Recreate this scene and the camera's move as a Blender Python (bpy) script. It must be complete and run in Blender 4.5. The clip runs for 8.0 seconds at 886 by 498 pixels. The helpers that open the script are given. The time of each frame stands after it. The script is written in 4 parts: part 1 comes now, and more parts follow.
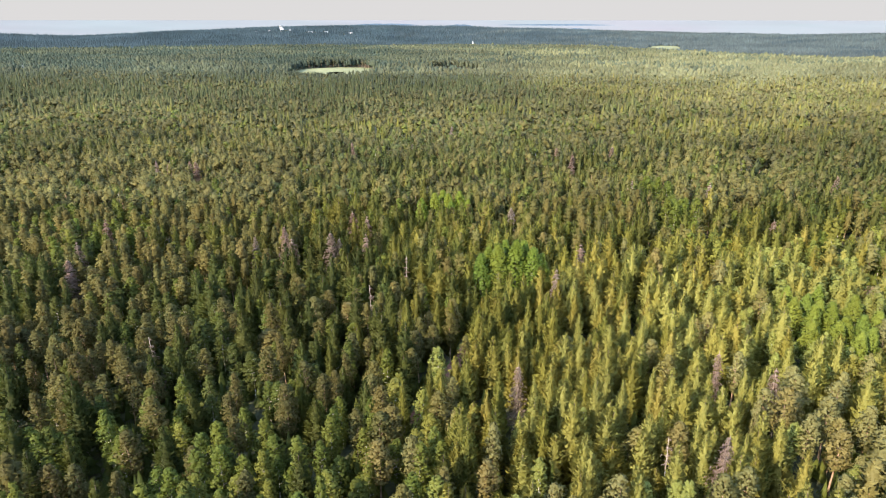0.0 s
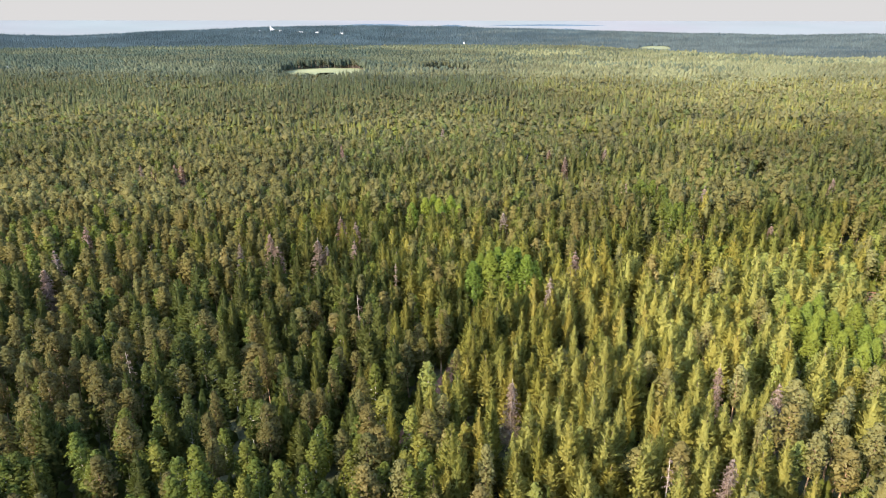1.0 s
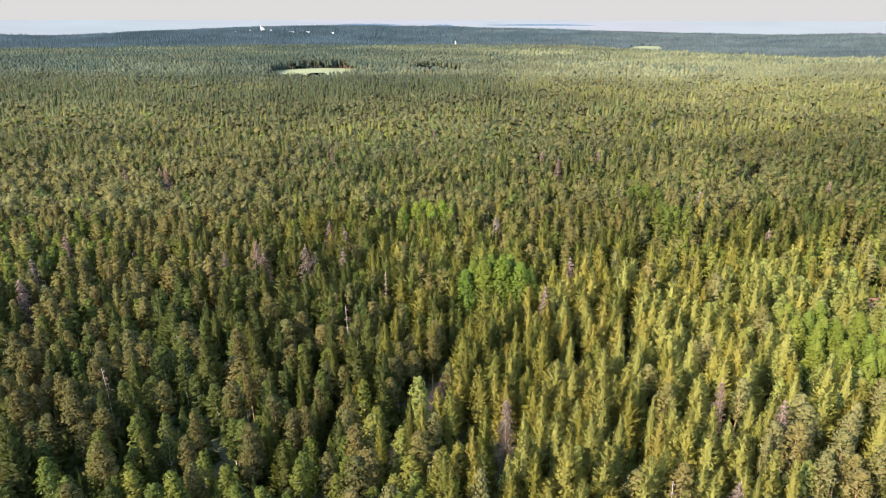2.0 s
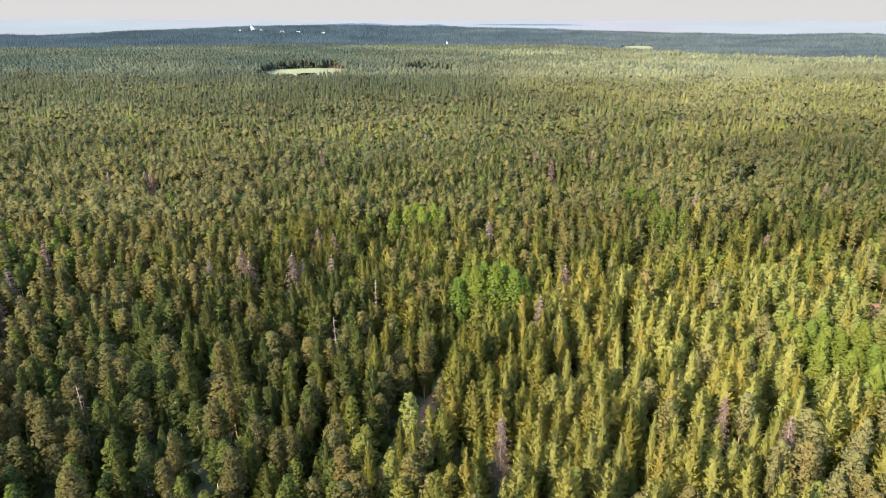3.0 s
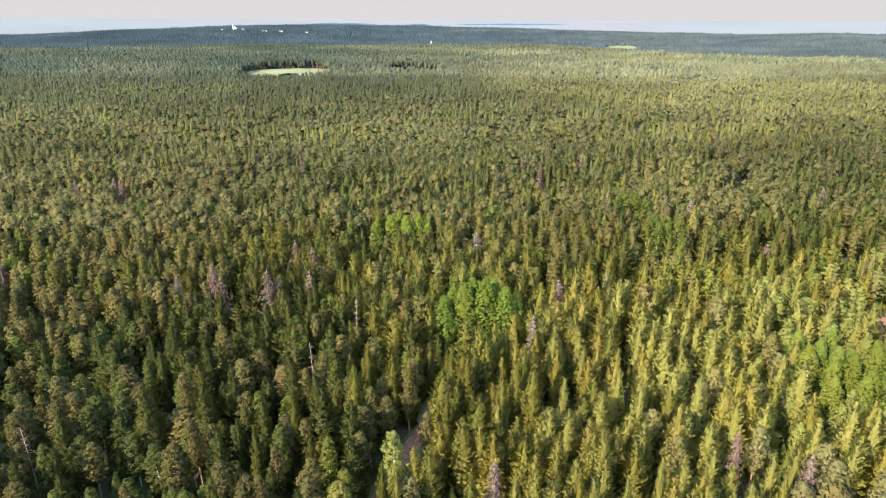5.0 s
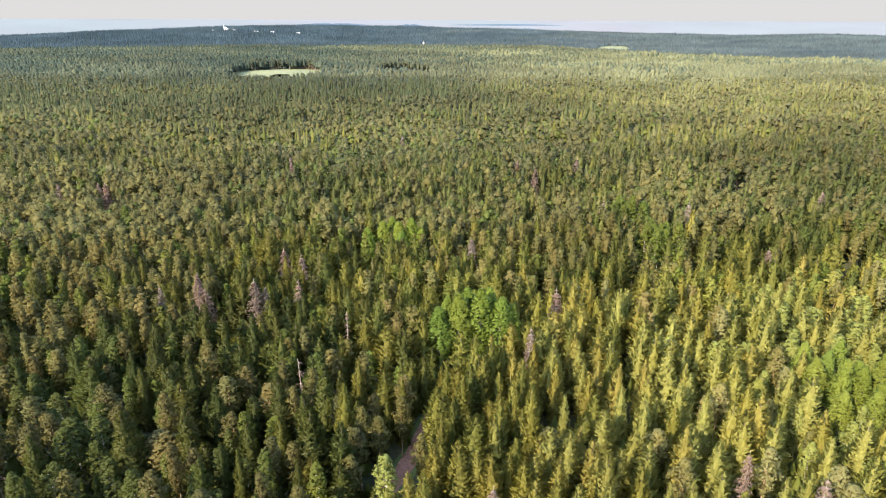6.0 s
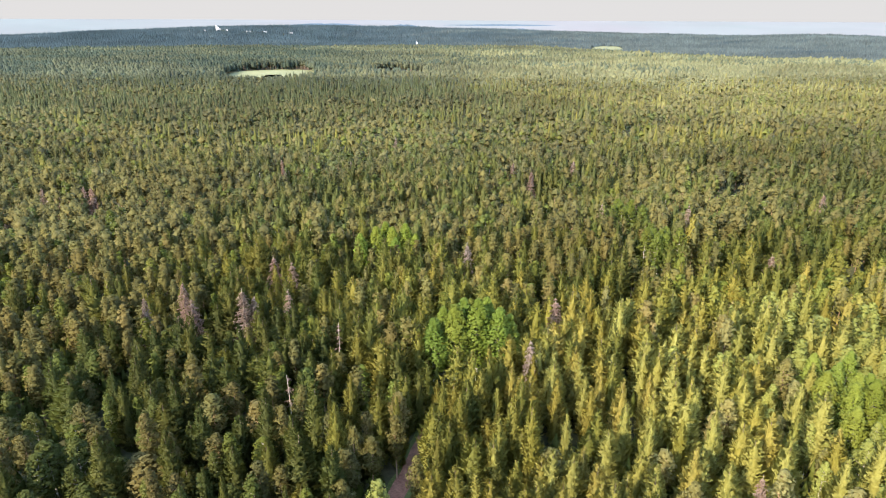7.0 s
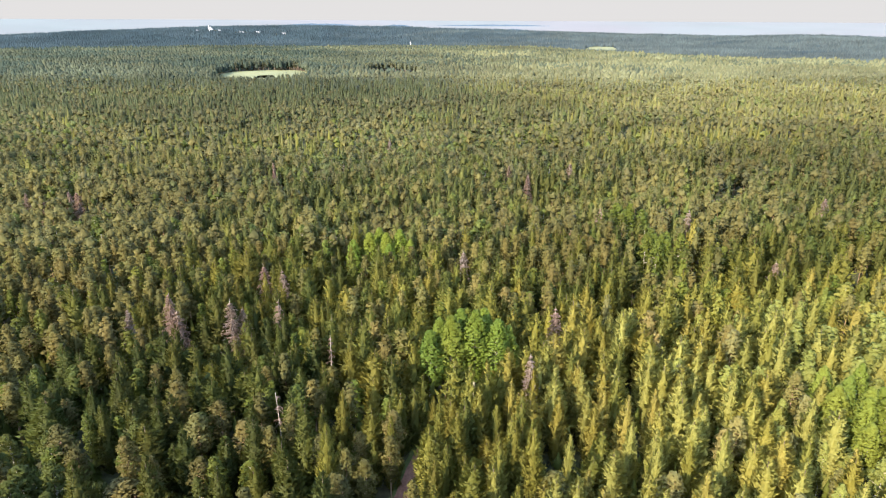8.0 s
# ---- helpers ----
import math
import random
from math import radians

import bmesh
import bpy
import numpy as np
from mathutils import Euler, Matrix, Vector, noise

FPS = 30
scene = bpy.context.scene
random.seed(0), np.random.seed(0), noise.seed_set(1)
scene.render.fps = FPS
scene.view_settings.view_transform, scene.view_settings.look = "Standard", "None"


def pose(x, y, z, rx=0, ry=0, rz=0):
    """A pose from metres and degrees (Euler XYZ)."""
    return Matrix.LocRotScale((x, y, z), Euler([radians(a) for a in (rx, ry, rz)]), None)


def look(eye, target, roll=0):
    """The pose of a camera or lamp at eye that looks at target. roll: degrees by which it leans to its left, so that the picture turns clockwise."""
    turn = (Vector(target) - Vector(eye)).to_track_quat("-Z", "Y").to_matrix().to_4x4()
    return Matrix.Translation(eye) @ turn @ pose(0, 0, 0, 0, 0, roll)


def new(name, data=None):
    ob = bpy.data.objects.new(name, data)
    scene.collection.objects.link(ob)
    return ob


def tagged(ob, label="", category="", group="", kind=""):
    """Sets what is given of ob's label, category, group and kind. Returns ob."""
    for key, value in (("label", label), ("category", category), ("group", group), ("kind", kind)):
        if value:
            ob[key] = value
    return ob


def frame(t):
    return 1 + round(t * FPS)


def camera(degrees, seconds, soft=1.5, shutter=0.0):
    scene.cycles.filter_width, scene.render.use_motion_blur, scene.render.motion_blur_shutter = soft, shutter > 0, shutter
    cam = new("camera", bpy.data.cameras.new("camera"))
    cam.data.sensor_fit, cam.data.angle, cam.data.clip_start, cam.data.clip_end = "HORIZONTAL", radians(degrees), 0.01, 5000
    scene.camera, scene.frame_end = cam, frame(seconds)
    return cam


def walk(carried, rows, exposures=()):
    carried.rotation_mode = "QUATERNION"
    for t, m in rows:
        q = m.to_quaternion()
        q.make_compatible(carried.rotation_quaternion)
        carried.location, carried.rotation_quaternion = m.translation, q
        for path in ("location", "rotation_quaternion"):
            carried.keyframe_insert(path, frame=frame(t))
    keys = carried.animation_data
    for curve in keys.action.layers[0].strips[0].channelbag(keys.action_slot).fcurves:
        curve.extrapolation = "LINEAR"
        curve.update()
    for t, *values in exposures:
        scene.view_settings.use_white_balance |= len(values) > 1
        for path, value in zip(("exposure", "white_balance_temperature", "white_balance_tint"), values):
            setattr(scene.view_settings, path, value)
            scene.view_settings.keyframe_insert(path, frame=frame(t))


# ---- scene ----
cam = camera(69.5, 8.0, soft=1.1)
PATH = [
    (0, (-0.009, -0.445, 88.828), (-0.022, 1.437, 88.151), 0.02),
    (0.5, (0.234, 2.769, 88.871), (0.232, 4.651, 88.195), 0.04),
    (1, (0.425, 6.015, 88.958), (0.437, 7.897, 88.282), 0.05),
    (1.5, (0.574, 9.226, 89.039), (0.6, 11.108, 88.362), 0.07),
    (2, (0.758, 12.471, 89.08), (0.794, 14.353, 88.403), 0.08),
    (3.5, (1.189, 22.233, 89.026), (1.262, 24.114, 88.348), 0.12),
    (4, (1.338, 25.521, 89.037), (1.422, 27.401, 88.36), 0.14),
    (4.5, (1.476, 28.777, 89.065), (1.57, 30.656, 88.386), 0.15),
    (6, (1.71, 38.839, 89.211), (1.837, 40.716, 88.534), 0.20),
    (6.5, (1.768, 42.146, 89.192), (1.904, 44.023, 88.514), 0.21),
    (7, (1.81, 45.447, 89.159), (1.956, 47.324, 88.482), 0.23),
    (7.5, (1.872, 48.652, 89.155), (2.026, 50.528, 88.478), 0.24),
    (8, (1.891, 51.947, 89.181), (2.055, 53.822, 88.505), 0.26),
]
EXPOSURE = 1.89
walk(cam, [(t, look(eye, target, roll)) for t, eye, target, roll in PATH], exposures=((0.0, EXPOSURE), (5.0, EXPOSURE), (6.5, EXPOSURE + 0.06), (8.0, EXPOSURE + 0.09)))

# ---- world and sun ----
SUN_AZ, SUN_EL = radians(-133), radians(33)   # azimuth from +y towards +x
sun_way = Vector((math.sin(SUN_AZ) * math.cos(SUN_EL), math.cos(SUN_AZ) * math.cos(SUN_EL), math.sin(SUN_EL)))
world = bpy.data.worlds.new("sky")
scene.world = world
world.use_nodes = True
wn = world.node_tree.nodes
sky = wn.new("ShaderNodeTexSky")
sky.sky_type, sky.sun_disc = "NISHITA", False
sky.sun_elevation, sky.sun_rotation = SUN_EL, SUN_AZ
sky.altitude, sky.air_density, sky.dust_density, sky.ozone_density = 90, 1.0, 0.6, 1.0
# a thin white veil of high cloud, thickest towards the horizon all round
wl = world.node_tree.links
coord, split = wn.new("ShaderNodeTexCoord"), wn.new("ShaderNodeSeparateXYZ")
wl.new(coord.outputs["Generated"], split.inputs[0])
veil = wn.new("ShaderNodeMapRange")
veil.interpolation_type = "SMOOTHSTEP"
veil.inputs["From Min"].default_value, veil.inputs["From Max"].default_value = 0.03, 0.55
veil.inputs["To Min"].default_value, veil.inputs["To Max"].default_value = 1.0, 0.30
wl.new(split.outputs["Z"], veil.inputs["Value"])
hazy = wn.new("ShaderNodeMix")
hazy.data_type = "RGBA"
hazy.inputs["B"].default_value = (0.563, 0.553, 0.550, 1)
wl.new(veil.outputs[0], hazy.inputs["Factor"])
wl.new(sky.outputs[0], hazy.inputs["A"])
wl.new(hazy.outputs["Result"], wn["Background"].inputs[0])
wn["Background"].inputs[1].default_value = 0.35
sun_data = bpy.data.lights.new("sun", "SUN")
sun_data.energy, sun_data.angle, sun_data.color = 4.2, radians(0.8), (1.0, 0.825, 0.62)
sun = new("sun", sun_data)
sun.matrix_world = look(sun_way * 500, (0, 0, 0))

# ---- materials ----


def node_material(name):
    mat = bpy.data.materials.new(name)
    mat.use_nodes = True
    nodes, links = mat.node_tree.nodes, mat.node_tree.links
    return mat, nodes, links, nodes["Principled BSDF"]


def ramp_node(nodes, stops):
    ramp = nodes.new("ShaderNodeValToRGB")
    els = ramp.color_ramp.elements
    while len(els) < len(stops):
        els.new(0.5)
    for el, (at, col) in zip(els, stops):
        el.position, el.color = at, (*col, 1)
    return ramp


def noise_node(nodes, links, scale, detail=3.0):
    pos = nodes.new("ShaderNodeNewGeometry")
    tex = nodes.new("ShaderNodeTexNoise")
    tex.inputs["Scale"].default_value, tex.inputs["Detail"].default_value = scale, detail
    links.new(pos.outputs["Position"], tex.inputs["Vector"])
    return tex


def foliage(name, stops, joined, leaf=(0.86, 1.14), through_light=0.5, stand=0.17, lean_share=0.6):
    """Leaves or needles: a colour for each tree, a finer shift for each spray, and slow drifts over the stand."""
    mat, nodes, links, bsdf = node_material(name)
    if joined:
        per_tree = nodes.new("ShaderNodeAttribute")
        per_tree.attribute_name = "tint"
        tree_out = per_tree.outputs["Fac"]
    else:
        per_tree = nodes.new("ShaderNodeObjectInfo")
        tree_out = per_tree.outputs["Color"]
    ramp = ramp_node(nodes, stops)
    links.new(tree_out, ramp.inputs["Fac"])
    # each tree leans a little to brown or to blue-green
    many, own = nodes.new("ShaderNodeMath"), nodes.new("ShaderNodeMath")
    many.operation, own.operation = "MULTIPLY", "FRACT"
    many.inputs[1].default_value = 61.7
    links.new(tree_out, many.inputs[0])
    links.new(many.outputs[0], own.inputs[0])
    lean = ramp_node(nodes, [(0.0, (1.0, 1.0, 1.0)), (0.25, (1.12, 0.97, 1.08)), (0.5, (1.0, 1.0, 1.0)), (0.75, (0.86, 0.99, 1.22)), (1.0, (1.0, 1.0, 1.0))])
    links.new(own.outputs[0], lean.inputs["Fac"])
    hue = nodes.new("ShaderNodeMix")
    hue.data_type, hue.blend_type = "RGBA", "MULTIPLY"
    hue.inputs["Factor"].default_value = lean_share
    links.new(ramp.outputs["Color"], hue.inputs["A"])
    links.new(lean.outputs["Color"], hue.inputs["B"])
    geo = nodes.new("ShaderNodeNewGeometry")
    spray = nodes.new("ShaderNodeMapRange")
    spray.inputs["To Min"].default_value, spray.inputs["To Max"].default_value = leaf
    links.new(geo.outputs["Random Per Island"], spray.inputs["Value"])
    drift = noise_node(nodes, links, 0.022, 2.0)
    drift_range = nodes.new("ShaderNodeMapRange")
    drift_range.inputs["From Min"].default_value, drift_range.inputs["From Max"].default_value = 0.3, 0.7
    drift_range.inputs["To Min"].default_value, drift_range.inputs["To Max"].default_value = 1 - stand, 1 + stand
    links.new(drift.outputs["Fac"], drift_range.inputs["Value"])
    both = nodes.new("ShaderNodeMath")
    both.operation = "MULTIPLY"
    links.new(spray.outputs[0], both.inputs[0])
    wide = noise_node(nodes, links, 0.0035, 2.0)
    wide_range = nodes.new("ShaderNodeMapRange")
    wide_range.inputs["From Min"].default_value, wide_range.inputs["From Max"].default_value = 0.35, 0.65
    wide_range.inputs["To Min"].default_value, wide_range.inputs["To Max"].default_value = 1 - stand, 1 + stand
    links.new(wide.outputs["Fac"], wide_range.inputs["Value"])
    pair = nodes.new("ShaderNodeMath")
    pair.operation = "MULTIPLY"
    links.new(drift_range.outputs[0], pair.inputs[0])
    links.new(wide_range.outputs[0], pair.inputs[1])
    links.new(pair.outputs[0], both.inputs[1])
    tone = nodes.new("ShaderNodeMix")
    tone.data_type, tone.blend_type = "RGBA", "MULTIPLY"
    tone.inputs["Factor"].default_value = 1.0
    links.new(hue.outputs["Result"], tone.inputs["A"])
    links.new(both.outputs[0], tone.inputs["B"])
    links.new(tone.outputs["Result"], bsdf.inputs["Base Color"])
    bsdf.inputs["Roughness"].default_value = 0.55
    bsdf.inputs["Specular IOR Level"].default_value = 0.1
    glow = nodes.new("ShaderNodeBsdfTranslucent")
    links.new(tone.outputs["Result"], glow.inputs["Color"])
    mix = nodes.new("ShaderNodeMixShader")
    mix.inputs[0].default_value = through_light
    links.new(bsdf.outputs[0], mix.inputs[1])
    links.new(glow.outputs[0], mix.inputs[2])
    links.new(mix.outputs[0], nodes["Material Output"].inputs["Surface"])
    return mat


def mottled(name, stops, scale, rough=0.9, fine=None, bump=0.0, spec=0.3, grain=0.35):
    """A plain surface whose colour drifts at two scales, with a fine relief."""
    mat, nodes, links, bsdf = node_material(name)
    tex = noise_node(nodes, links, scale, 6.0)
    ramp = ramp_node(nodes, stops)
    links.new(tex.outputs["Fac"], ramp.inputs["Fac"])
    small = noise_node(nodes, links, fine or scale * 9, 4.0)
    span = nodes.new("ShaderNodeMapRange")
    span.inputs["From Min"].default_value, span.inputs["From Max"].default_value = 0.25, 0.75
    span.inputs["To Min"].default_value, span.inputs["To Max"].default_value = 1 - grain, 1 + grain
    links.new(small.outputs["Fac"], span.inputs["Value"])
    tone = nodes.new("ShaderNodeMix")
    tone.data_type, tone.blend_type = "RGBA", "MULTIPLY"
    tone.inputs["Factor"].default_value = 1.0
    links.new(ramp.outputs["Color"], tone.inputs["A"])
    links.new(span.outputs[0], tone.inputs["B"])
    links.new(tone.outputs["Result"], bsdf.inputs["Base Color"])
    bsdf.inputs["Roughness"].default_value, bsdf.inputs["Specular IOR Level"].default_value = rough, spec
    if bump:
        rel = nodes.new("ShaderNodeBump")
        rel.inputs["Strength"].default_value, rel.inputs["Distance"].default_value = bump, 0.2
        links.new(small.outputs["Fac"], rel.inputs["Height"])
        links.new(rel.outputs[0], bsdf.inputs["Normal"])
    return mat


TONES = {
    # the bright and dark ends also carry the sunlit right and shaded left
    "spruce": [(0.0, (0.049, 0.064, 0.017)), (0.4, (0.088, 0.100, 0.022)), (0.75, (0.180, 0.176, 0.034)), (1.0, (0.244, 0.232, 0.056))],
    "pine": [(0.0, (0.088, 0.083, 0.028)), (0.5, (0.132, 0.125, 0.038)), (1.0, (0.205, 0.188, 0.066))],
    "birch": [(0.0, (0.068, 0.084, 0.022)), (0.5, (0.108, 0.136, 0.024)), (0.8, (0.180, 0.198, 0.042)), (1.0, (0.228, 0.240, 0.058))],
    "aspen": [(0.0, (0.122, 0.170, 0.027)), (0.6, (0.152, 0.200, 0.031)), (1.0, (0.225, 0.270, 0.052))],
    "dead": [(0.0, (0.300, 0.222, 0.178)), (0.6, (0.365, 0.285, 0.234)), (1.0, (0.415, 0.338, 0.284))],
    "young": [(0.0, (0.055, 0.072, 0.016)), (1.0, (0.110, 0.125, 0.024))],
    # distant, dusky and far put the blue of aerial haze into the foliage
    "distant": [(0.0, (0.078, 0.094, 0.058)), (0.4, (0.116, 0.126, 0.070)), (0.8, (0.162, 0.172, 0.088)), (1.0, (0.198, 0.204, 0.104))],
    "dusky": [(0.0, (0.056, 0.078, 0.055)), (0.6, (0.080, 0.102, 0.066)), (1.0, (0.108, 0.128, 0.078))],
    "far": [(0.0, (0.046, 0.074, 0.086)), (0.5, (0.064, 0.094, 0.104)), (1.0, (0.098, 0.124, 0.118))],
}


def hazed(stops, share, grey=(0.128, 0.144, 0.097)):
    """Foliage colours mixed towards grey: aerial haze put into the colour of trees further off."""
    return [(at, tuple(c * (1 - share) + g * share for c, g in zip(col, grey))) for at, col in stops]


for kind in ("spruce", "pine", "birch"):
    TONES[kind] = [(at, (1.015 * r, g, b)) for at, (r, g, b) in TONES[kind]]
    TONES[kind + "_upland"] = [(at, tuple((1.12 - 0.14 * at) * c for c in col)) for at, col in hazed(TONES[kind], 0.10)]
    TONES[kind + "_middle"] = hazed(TONES[kind], 0.29)
SOLO = ("spruce", "pine", "birch", "aspen", "dead")
LEAF = {k: foliage(k + "_foliage", TONES[k], False) for k in SOLO}
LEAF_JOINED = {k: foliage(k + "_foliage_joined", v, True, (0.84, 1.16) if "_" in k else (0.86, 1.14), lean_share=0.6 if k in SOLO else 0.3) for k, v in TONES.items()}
BARK = {
    "spruce": mottled("spruce_bark", [(0.3, (0.10, 0.075, 0.055)), (0.7, (0.19, 0.15, 0.12))], 1.5, bump=0.4),
    "pine": mottled("pine_bark", [(0.3, (0.21, 0.130, 0.080)), (0.7, (0.31, 0.215, 0.145))], 1.2, bump=0.4),
    "birch": mottled("birch_bark", [(0.38, (0.16, 0.14, 0.12)), (0.46, (0.48, 0.45, 0.41)), (0.8, (0.58, 0.56, 0.52))], 2.5, rough=0.6),
    "aspen": mottled("aspen_bark", [(0.3, (0.20, 0.20, 0.15)), (0.7, (0.32, 0.32, 0.25))], 2.0, rough=0.7),
    "dead": mottled("weathered_wood", [(0.3, (0.26, 0.215, 0.185)), (0.7, (0.42, 0.365, 0.325))], 1.5),
}
GROUND = mottled("forest_floor", [(0.3, (0.030, 0.036, 0.016)), (0.55, (0.050, 0.054, 0.022)), (0.75, (0.085, 0.068, 0.040))], 0.06, fine=0.9, bump=0.5)
DIRT = mottled("reddish_dirt", [(0.3, (0.185, 0.090, 0.060)), (0.7, (0.265, 0.138, 0.094))], 0.35, fine=2.5, bump=0.3)
VERGE = mottled("verge_grass", [(0.3, (0.060, 0.085, 0.024)), (0.7, (0.110, 0.135, 0.036))], 0.3, fine=3.0, bump=0.6)
MEADOW = mottled("mown_meadow", [(0.3, (0.128, 0.142, 0.066)), (0.7, (0.170, 0.180, 0.084))], 0.02, fine=0.2, grain=0.2)
LIME = mottled("whitewashed_wall", [(0.3, (0.60, 0.61, 0.62)), (0.7, (0.70, 0.71, 0.72))], 0.15)
ROOF_GREY = mottled("grey_sheet_roof", [(0.3, (0.30, 0.32, 0.34)), (0.7, (0.42, 0.44, 0.46))], 0.2, rough=0.5)
ROOF_DARK = mottled("dark_sheet_roof", [(0.3, (0.12, 0.13, 0.13)), (0.7, (0.18, 0.19, 0.19))], 0.2, rough=0.5)
GLASS = mottled("dark_window_glass", [(0.3, (0.03, 0.035, 0.04)), (0.7, (0.05, 0.055, 0.06))], 0.5, rough=0.15, spec=0.5)
# blue of the haze over the sea is mixed into this wood colour
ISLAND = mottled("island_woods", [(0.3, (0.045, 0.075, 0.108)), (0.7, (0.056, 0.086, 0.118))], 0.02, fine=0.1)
# lavender and cyan of the reflected sky, painted as a matt colour
SEA = mottled("pale_sea_water", [(0.35, (0.158, 0.157, 0.168)), (0.65, (0.142, 0.166, 0.170))], 0.0006, rough=0.9, fine=0.002, spec=0.0, grain=0.05)

# ---- mesh helpers ----


def mesh_of(name, verts, faces, material, tint=None, normals=None):
    """A mesh of triangles from arrays; normals round off the shading of sprays and leaves."""
    verts, faces = np.asarray(verts, np.float32), np.array(faces, np.int32)
    if normals is not None:
        normals = np.asarray(normals, np.float32)
        a, b, c = (verts[faces[:, k]] for k in range(3))
        back = (np.cross(b - a, c - a) * normals[faces].sum(1)).sum(1) < 0
        faces[back] = faces[back][:, ::-1]
    me = bpy.data.meshes.new(name)
    me.vertices.add(len(verts))
    me.vertices.foreach_set("co", verts.ravel())
    me.loops.add(faces.size)
    me.loops.foreach_set("vertex_index", faces.ravel())
    me.polygons.add(len(faces))
    me.polygons.foreach_set("loop_start", np.arange(0, faces.size, 3, dtype=np.int32))
    me.update(calc_edges=True)
    if normals is not None:
        at = me.attributes.new("custom_normal", "FLOAT_VECTOR", "POINT")
        at.data.foreach_set("vector", (normals / np.linalg.norm(normals, axis=1, keepdims=True)).ravel())
    if tint is not None:
        at = me.attributes.new("tint", "FLOAT", "POINT")
        at.data.foreach_set("value", np.asarray(tint, np.float32))
    for m in material if isinstance(material, (list, tuple)) else [material]:
        me.materials.append(m)
    return me


def part(name, data, material, parent, label=""):
    """Links a bmesh or a mesh as one object under a thing or a part."""
    if isinstance(data, bmesh.types.BMesh):
        me = bpy.data.meshes.new(name)
        data.to_mesh(me)
        data.free()
        me.materials.append(material)
    else:
        me = data
    ob = new(name, me)
    ob.parent = parent
    return tagged(ob, label)


def joined(pieces):
    """Several (verts, faces, normals) as one."""
    vs, fs, ns, n = [], [], [], 0
    for v, f, m in pieces:
        vs.append(v)
        fs.append(np.asarray(f) + n)
        ns.append(m)
        n += len(v)
    return np.concatenate(vs), np.concatenate(fs), np.concatenate(ns)


# ---- tree shapes: verts, triangles and normals, the foot at the origin ----


def stem(h, r0, r1=0.03, sides=6, bend=0.0, rng=None):
    """A tapered, slightly bent trunk of triangles."""
    zs = np.array([-0.3, 0.04, 0.35, 0.7, 1.0]) * h
    zs[0] = -0.3
    rs = np.array([r0 * 1.25, r0 * 1.05, r0 * 0.78, r0 * 0.45, r1])
    way = rng.uniform(0, 6.28) if rng is not None else 0.0
    v, f, n = [], [], []
    for z, r in zip(zs, rs):
        off = bend * (z / h) ** 2
        for k in range(sides):
            a = 2 * math.pi * k / sides
            v.append((r * math.cos(a) + off * math.cos(way), r * math.sin(a) + off * math.sin(way), z))
            n.append((math.cos(a), math.sin(a), 0.05))
    for i in range(len(zs) - 1):
        for k in range(sides):
            a, b = i * sides + k, i * sides + (k + 1) % sides
            f += [(a, b, b + sides), (a, b + sides, a + sides)]
    return np.array(v), np.array(f), np.array(n)


def limb(p, q, r):
    """A thin three-sided branch from p to q."""
    p, q = np.array(p, float), np.array(q, float)
    d = (q - p) / np.linalg.norm(q - p)
    s = np.cross(d, (0.3, 0.2, 1.0))
    s /= np.linalg.norm(s)
    u = np.cross(d, s)
    out = [math.cos(a) * s + math.sin(a) * u for a in (0, 2.09, 4.19)]
    return np.array([p + r * o for o in out] + [q]), np.array([(0, 1, 3), (1, 2, 3), (2, 0, 3)]), np.array(out + [d])


def unit(v):
    return v / np.linalg.norm(v, axis=-1, keepdims=True)


